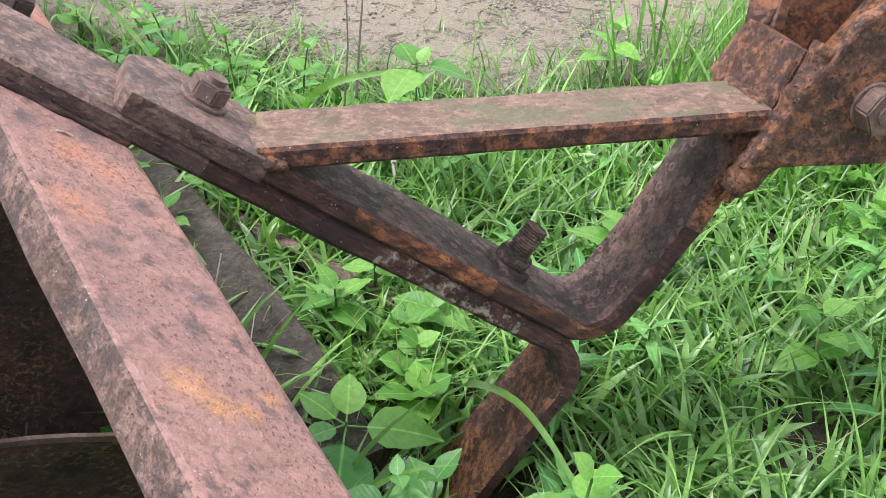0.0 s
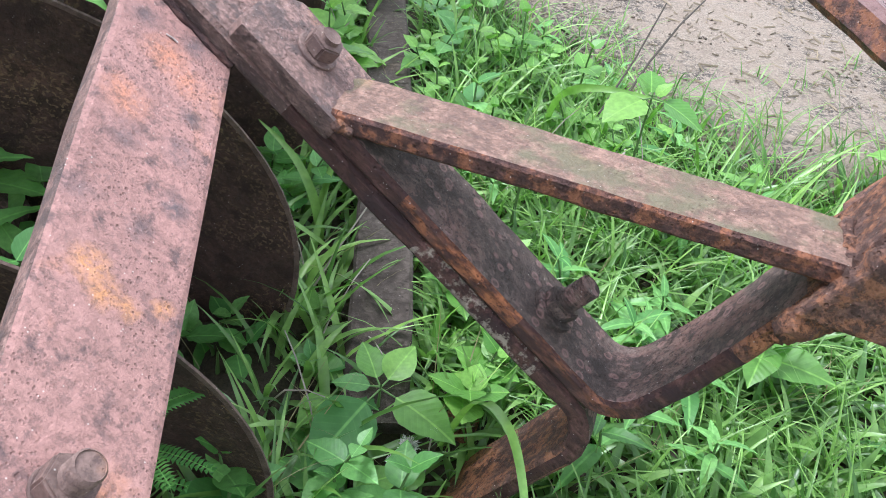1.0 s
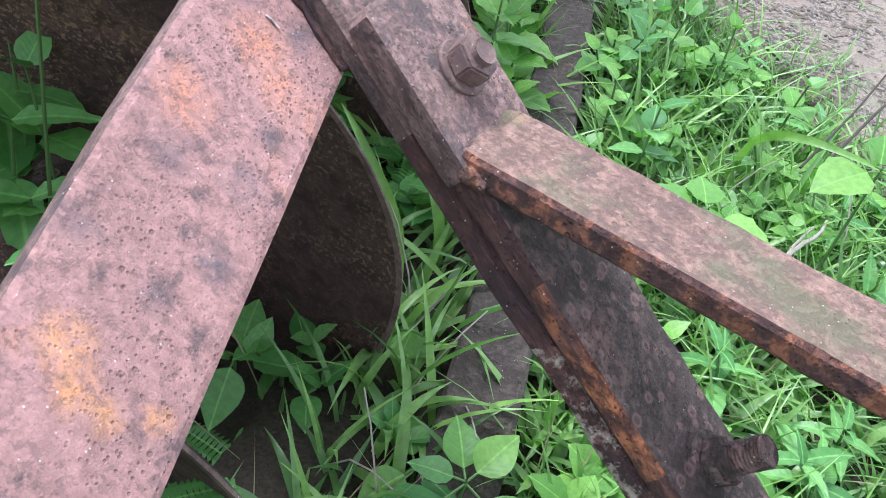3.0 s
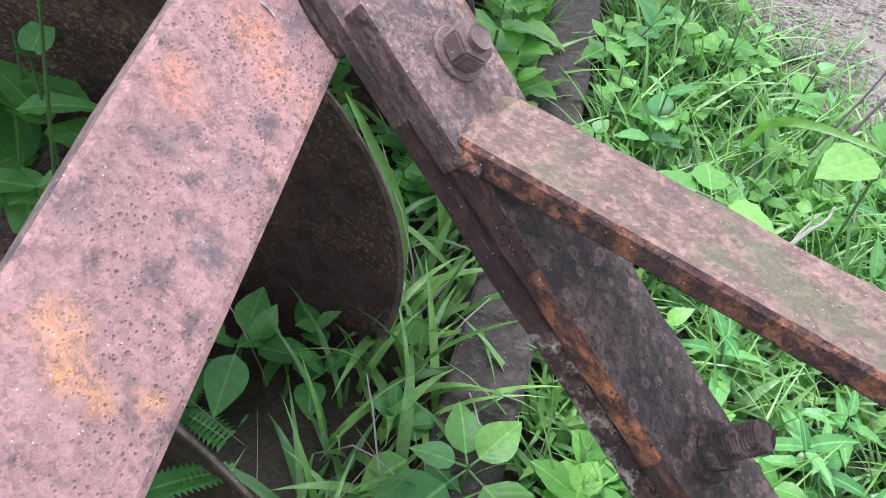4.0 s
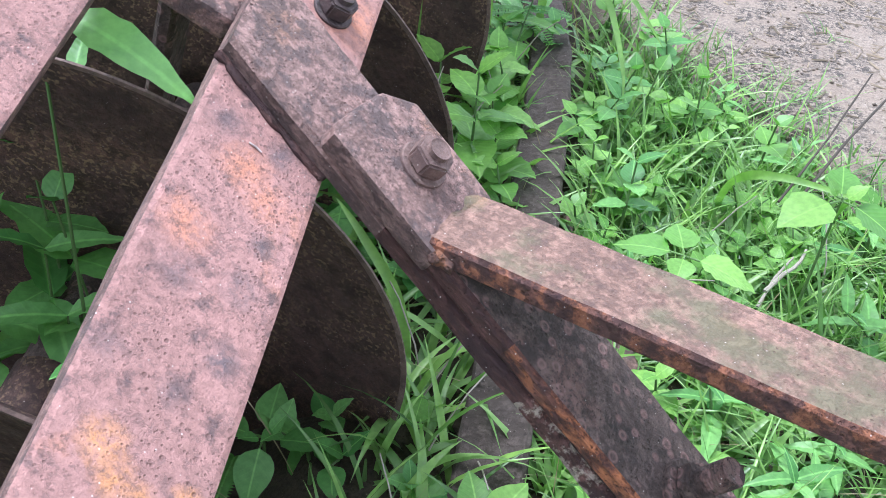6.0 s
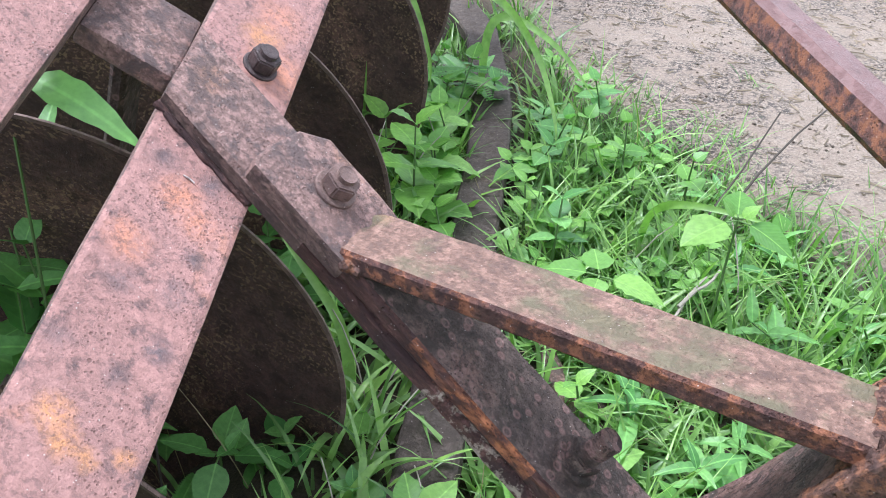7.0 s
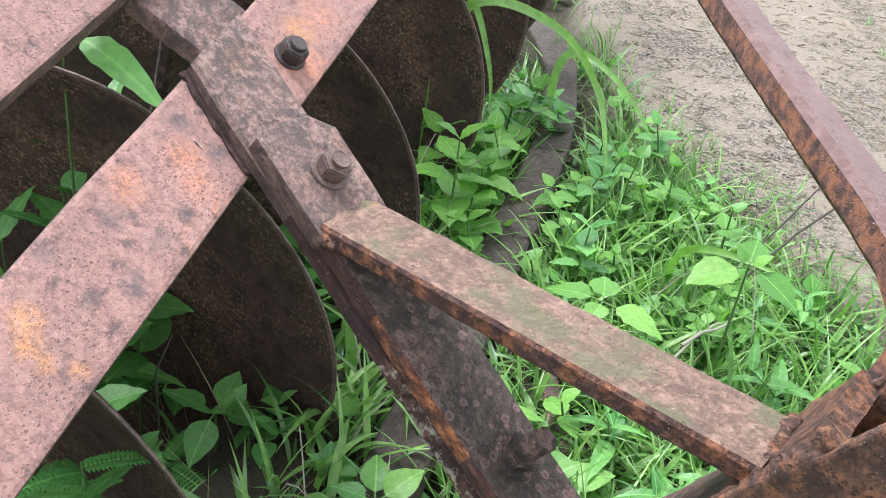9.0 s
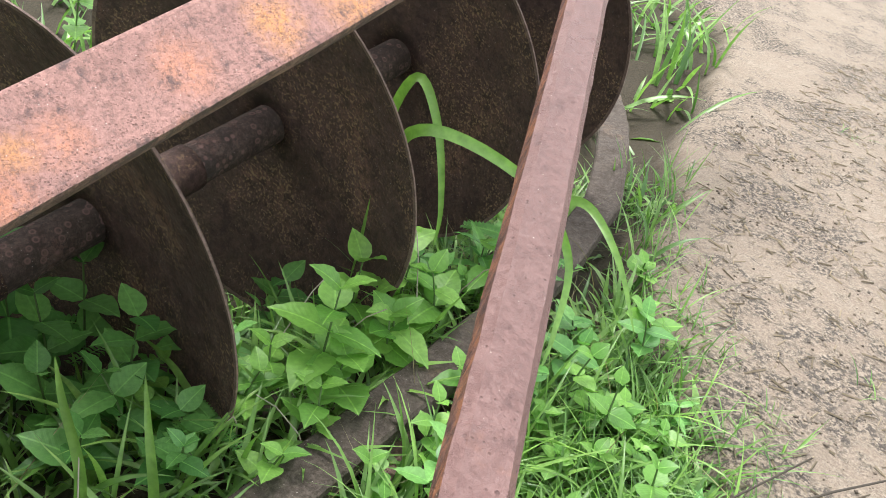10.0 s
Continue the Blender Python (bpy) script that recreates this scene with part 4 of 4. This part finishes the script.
def spray(x, y, z, leaves, label):
    """A weed whose few leaves are known one by one: kind, heading, tilt, roll and length of each."""
    root = weed(x, y, 0.1, "oval", 0.02, 0, label, top=z)
    for kind, heading, tilt, roll, size in leaves:
        ob = new("leaf", LEAVES[kind])
        ob.parent = root
        h, out = z - ground_z(x, y) - 0.06 * size, 0.26 * size
        ob.matrix_local = pose(out * math.cos(radians(heading)), out * math.sin(radians(heading)), h, roll, tilt, heading) @ Matrix.Scale(size, 4)
        part("petiole", cylinder(0.0011, 0, out, 6, pose(0, 0, h, 0, 90, heading)), STEM, root)


spray(0.152, 0.012, -0.005, (("oval_deep", 238, 12, -14, 0.092), ("oval", -34, 2, 8, 0.075), ("oval", 112, -14, 0, 0.050), ("oval", 60, -18, 8, 0.052), ("oval_deep", 180, 0, 0, 0.040)), "leafy weed with one large deep green leaf")
spray(0.110, 0.032, -0.035, (("oval", 120, -20, 0, 0.046), ("oval", 235, 0, 0, 0.050), ("oval_deep", 330, -5, 0, 0.040), ("oval", 20, -15, 0, 0.03)), DEEP)
spray(0.060, 0.010, -0.070, (("oval_deep", 60, -10, 0, 0.055), ("oval_deep", 170, 0, 0, 0.055), ("oval_deep", 280, 0, 0, 0.055)), DEEP)
spray(0.030, 0.075, -0.070, (("oval_deep", 20, -10, 0, 0.050), ("oval", 140, -10, 0, 0.045), ("oval_deep", 250, 0, 0, 0.050)), DEEP)
spray(0.125, -0.090, -0.05, (("oval", 30, -8, 0, 0.055), ("oval_deep", 150, 0, 0, 0.060), ("oval_deep", 260, 4, 0, 0.055)), DEEP)
spray(-0.240, 0.070, 0.388, (("lance", -14, 10, 20, 0.115), ("lance", 150, 5, 0, 0.10)), "tall weed with a bright lance-shaped leaf")
spray(0.090, -0.050, -0.06, (("oval_deep", 100, 0, 0, 0.055), ("oval_deep", 200, 5, 0, 0.06), ("oval_deep", 300, 0, 0, 0.055), ("oval_deep", 20, 5, 0, 0.05)), DEEP)
spray(0.185, -0.075, -0.07, (("oval", 80, -8, 0, 0.05), ("oval", 190, 0, 0, 0.05), ("oval", 300, 4, 0, 0.045)), BRIGHT)
spray(-0.073, 0.078, -0.030, (("oval_deep", 95, -18, 0, 0.050), ("oval_deep", 182, -8, 12, 0.056), ("oval_deep", 2, -8, -12, 0.060), ("oval_deep", 275, 28, 0, 0.058), ("oval_deep", 48, -45, 0, 0.026), ("oval_deep", 228, -30, 0, 0.024)), "deep green weed with leaves in a cross")
spray(-0.020, 0.060, -0.075, (("oval_deep", 20, -5, 0, 0.055), ("oval_deep", 120, -15, 0, 0.05), ("oval_deep", 250, 0, 0, 0.05)), DEEP)
spray(0.452, 0.418, 0.158, (("broad", 215, 14, 0, 0.066), ("broad", -28, 16, 0, 0.062), ("broad", 85, -18, 0, 0.045), ("broad", 20, -45, 0, 0.026), ("broad", 150, -48, 0, 0.024)), PALE)
spray(0.300, 0.345, 0.096, (("broad", 170, 8, 6, 0.062), ("broad", -12, 10, -8, 0.066), ("broad", 100, -6, 0, 0.045), ("broad", 260, 10, 0, 0.035)), PALE)

# smaller weeds strewn between the discs and the open ground
for x, y in scatter(46, -0.2, 0.30, -0.25, 1.25, lambda x, y: grassy(x, y) * clear_bar(x, y) * (0.1 if x < 0.02 and y < 0.3 else 1.0)):
    kind = rng.choice(["oval", "oval_deep", "oval_deep", "lance", "round"])
    weed(x, y, rng.uniform(0.05, 0.13), kind, rng.uniform(0.035, 0.06), 3, BRIGHT if x > 0.05 else DEEP, lean=(rng.normal(0, 0.02), rng.normal(0, 0.02)))
for x, y in scatter(26, 0.19, 0.62, 0.40, 0.98, lambda x, y: grassy(x, y) * clear_bar(x, y)):
    weed(x, y, rng.uniform(0.04, 0.085), rng.choice(["oval", "broad", "round"]), rng.uniform(0.026, 0.044), 3, BRIGHT, lean=(rng.normal(0, 0.02), rng.normal(0, 0.02)))
for x, y in scatter(46, 0.25, 1.3, -0.35, 0.95, lambda x, y: grassy(x, y) * (0.35 if y > 0.3 else 1.0)):
    weed(x, y, rng.uniform(0.06, 0.10), rng.choice(["lance", "lance", "lance", "oval"]), rng.uniform(0.045, 0.075), 3, BRIGHT, lean=(rng.normal(0, 0.03), rng.normal(0, 0.03)))


# feathery plants with paired leaflets
def feather_mesh():
    verts, faces = [], []
    n = 17
    for k in range(n):
        f = (k + 1) / n
        L = 0.19 * math.sin(math.pi * (0.22 + 0.66 * f)) ** 0.6
        for sgn in (1, -1):
            b, x = len(verts), f
            z = -0.25 * f * f
            verts.extend(((x - 0.025, 0.008 * sgn, z), (x - 0.028, L * 0.6 * sgn, z + 0.02), (x + 0.03, L * sgn, z), (x + 0.038, L * 0.6 * sgn, z + 0.02), (x + 0.02, 0.008 * sgn, z)))
            faces.append((b, b + 1, b + 2, b + 3, b + 4))
    b = len(verts)
    for k in range(6):
        f = k / 5
        verts.extend(((f, 0.008, -0.25 * f * f + 0.004), (f, -0.008, -0.25 * f * f + 0.004)))
    faces.extend([(b + 2 * k, b + 2 * k + 1, b + 2 * k + 3, b + 2 * k + 2) for k in range(5)])
    me = bpy.data.meshes.new("frond")
    me.from_pydata(verts, [], faces)
    me.materials.append(LEAF_DEEP)
    return me


FROND = feather_mesh()
for x, y, top, size, n in ((-0.025, -0.200, 0.15, 0.062, 7), (-0.05, -0.215, 0.12, 0.06, 6), (-0.03, -0.225, 0.08, 0.06, 5), (-0.13, -0.03, -0.07, 0.09, 5), (-0.19, -0.13, -0.08, 0.10, 5), (-0.10, 0.02, -0.07, 0.08, 4), (0.03, 1.02, 0.06, 0.09, 5), (-0.23, 0.50, -0.06, 0.10, 5), (0.0, 0.42, 0.0, 0.08, 4), (-0.28, 0.14, -0.10, 0.10, 5)):
    z0 = ground_z(x, y)
    root = new("fern_weed")
    root.matrix_world = pose(x, y, z0)
    tagged(root, "small feathery weed with paired leaflets", "weed plant", "feathery weeds")
    bm = cylinder(0.0018, 0, top - z0, 6, None, 0.001)
    part("stem", bm, STEM, root)
    for k in range(n):
        ob = new("frond", FROND)
        ob.parent = root
        ob.matrix_local = pose(0, 0, (top - z0) * rng.uniform(0.75, 1), rng.uniform(-15, 15), rng.uniform(-30, 5), 360 * k / n + rng.uniform(-20, 20)) @ Matrix.Scale(size * rng.uniform(0.8, 1.15), 4)


# single long arching blades
def long_blade(points, width, label, material=GRASS_LIGHT):
    pts = [Vector(p) for p in points]
    fine = []
    for k in range(len(pts) - 1):
        a, b, c, d = pts[max(0, k - 1)], pts[k], pts[k + 1], pts[min(len(pts) - 1, k + 2)]
        for n in range(6):
            f = n / 6
            fine.append(0.5 * ((2 * b) + (c - a) * f + (2 * a - 5 * b + 4 * c - d) * f * f + (3 * b - a - 3 * c + d) * f ** 3))
    fine.append(pts[-1])
    verts, faces = [], []
    for k, p in enumerate(fine):
        d = (fine[min(k + 1, len(fine) - 1)] - fine[max(0, k - 1)]).normalized()
        s = d.cross(Vector((0.4, -0.75, 0.5))).normalized()
        f = k / (len(fine) - 1)
        w = width * 0.5 * min(1, 0.5 + f * 3) * (1 - f ** 3) + 0.0003
        nrm = s.cross(d) * w * 0.35
        verts.extend((tuple(p - s * w + nrm), tuple(p), tuple(p + s * w + nrm)))
        if k:
            b = 3 * (k - 1)
            faces.extend(((b, b + 1, b + 4, b + 3), (b + 1, b + 2, b + 5, b + 4)))
    ob = raw("grass_blade", verts, faces, material)
    return tagged(ob, label, "grass blade")


long_blade([(-0.10, 0.78, -0.06), (-0.08, 0.76, 0.20), (-0.017, 0.745, 0.300), (0.090, 0.846, 0.250), (0.160, 0.900, 0.150), (0.205, 0.835, 0.075), (0.218, 0.802, 0.030)], 0.016, "long arching grass blade over the steel bar")
long_blade([(-0.14, 0.86, -0.06), (-0.15, 0.84, 0.20), (-0.110, 0.823, 0.315), (-0.050, 0.812, 0.270), (-0.006, 0.805, 0.170), (0.004, 0.800, 0.110)], 0.014, "long bent grass blade beside a disc")
long_blade([(0.045, 0.19, -0.10), (0.03, 0.22, -0.02), (0.012, 0.235, 0.045), (-0.03, 0.24, 0.11), (-0.06, 0.25, 0.14)], 0.014, "bright grass blade along a disc's edge")
long_blade([(0.06, 0.30, -0.08), (0.05, 0.30, 0.0), (0.02, 0.31, 0.06), (-0.03, 0.34, 0.09)], 0.012, "bright grass blade along a disc's edge")
long_blade([(0.06, 1.02, -0.02), (0.06, 1.05, 0.12), (0.10, 1.06, 0.15), (0.19, 1.02, 0.12), (0.27, 0.98, 0.05)], 0.016, "arching grass blade at the sand's edge")
long_blade([(0.36, 0.62, -0.03), (0.37, 0.60, 0.05), (0.42, 0.56, 0.09), (0.52, 0.52, 0.10)], 0.013, "long level grass blade in the weeds")
long_blade([(-0.55, 0.38, -0.2), (-0.55, 0.38, -0.05), (-0.56, 0.38, 0.08), (-0.58, 0.40, 0.14)], 0.014, "upright grass blade between the beams")
long_blade([(0.22, 0.0, -0.07), (0.24, -0.03, 0.03), (0.27, -0.09, 0.05), (0.29, -0.16, 0.0), (0.30, -0.2, -0.07)], 0.011, "arching grass blade before the bent bar")


# dry twigs and stalks
def twig(points, radius, label, material):
    bm = bmesh.new()
    pts = [Vector(p) for p in points]
    rings = []
    for k, p in enumerate(pts):
        r = radius * (1 - 0.5 * k / len(pts))
        d = (pts[min(k + 1, len(pts) - 1)] - pts[max(0, k - 1)]).normalized()
        s = d.orthogonal().normalized()
        u = d.cross(s)
        rings.append([bm.verts.new(p + (s * math.cos(1.0472 * q) + u * math.sin(1.0472 * q)) * r) for q in range(6)])
    for a, b in zip(rings, rings[1:]):
        for q in range(6):
            bm.faces.new((a[q], a[(q + 1) % 6], b[(q + 1) % 6], b[q]))
    bm.faces.new(rings[0])
    bm.faces.new(rings[-1])
    ob = part("twig", bm, material, None)
    return tagged(ob, label, "twig")


PALE_TWIG = plain("pale_dry_twig", (0.62, 0.56, 0.46))
DARK_TWIG = plain("dark_dry_twig", (0.11, 0.09, 0.07))
twig([(0.405, 0.392, 0.035), (0.425, 0.42, 0.045), (0.440, 0.445, 0.038), (0.452, 0.47, 0.034), (0.465, 0.51, 0.025)], 0.0028, "pale bare dry twig in the grass", PALE_TWIG)
twig([(0.40, 0.38, 0.02), (0.42, 0.43, 0.03), (0.445, 0.48, 0.03)], 0.002, "pale bare dry twig in the grass", PALE_TWIG)
twig([(0.47, 0.64, 0.02), (0.53, 0.75, 0.06), (0.60, 0.88, 0.08), (0.68, 1.03, 0.08)], 0.0022, "thin dark dry stalk over the sand", DARK_TWIG)
twig([(0.44, 0.62, 0.02), (0.50, 0.73, 0.07), (0.56, 0.86, 0.12)], 0.0018, "thin dark dry stalk over the sand", DARK_TWIG)
twig([(-0.12, 0.06, -0.2), (-0.13, 0.05, -0.08), (-0.125, 0.04, 0.03), (-0.11, 0.05, 0.08)], 0.0018, "thin dry stalk before a disc", DARK_TWIG)
twig([(0.05, 0.17, -0.06), (0.08, 0.20, 0.0), (0.12, 0.25, 0.06)], 0.0013, "thin pale grass stalk", PALE_TWIG)

for x, y, dx, dy, h in ((0.075, 0.09, 0.05, 0.08, 0.09), (0.04, 0.02, 0.06, -0.06, 0.08), (0.10, -0.03, -0.05, 0.07, 0.10), (0.12, 0.14, 0.03, -0.09, 0.06), (0.06, 0.20, -0.06, 0.04, 0.12), (0.02, 0.45, 0.05, -0.08, 0.14), (-0.02, 0.62, 0.07, 0.03, 0.16), (0.05, 0.75, -0.08, 0.05, 0.17), (0.10, 0.50, -0.05, -0.07, 0.13), (0.02, 0.86, 0.08, -0.04, 0.18), (-0.05, 0.54, 0.02, 0.09, 0.20), (0.33, 0.52, 0.07, 0.05, 0.10), (0.27, 0.43, 0.08, -0.03, 0.08), (0.50, 0.48, -0.03, 0.08, 0.13)):
    z = ground_z(x, y)
    twig([(x, y, z), (x + dx * 0.3, y + dy * 0.3, z + h * 0.5), (x + dx * 0.7, y + dy * 0.7, z + h * 0.85), (x + dx, y + dy, z + h)], 0.0011, "thin pale grass stalk", PALE_TWIG)


# small dried flower heads
def flower(x, y, z, r):
    bm = bmesh.new()
    for k in range(320):
        d = Vector((rng.normal(), rng.normal(), rng.normal())).normalized()
        c = d * r * rng.uniform(0.0, 0.3)
        e = d * r * rng.uniform(0.55, 1.0) + Vector((rng.normal(), rng.normal(), rng.normal())) * r * 0.12
        w = d.orthogonal().normalized() * r * 0.045
        bm.faces.new([bm.verts.new(q) for q in (c + w, e + w * 0.5, e - w * 0.5, c - w)])
    bm.transform(Matrix.Translation((x, y, z)))
    ob = part("seed_head", bm, SEED, None)
    return tagged(ob, "small white fluffy seed head among leaves", "seed head", "seed heads")


SEED = plain("white_seed_fluff", (0.85, 0.84, 0.78))
for x, y, z, r in ((0.186, -0.035, -0.035, 0.011), (0.207, -0.030, -0.02, 0.007), (0.172, -0.045, -0.05, 0.007)):
    flower(x, y, z, r)
    twig([(x, y, ground_z(x, y)), (x, y, z)], 0.0012, "thin pale grass stalk", PALE_TWIG)
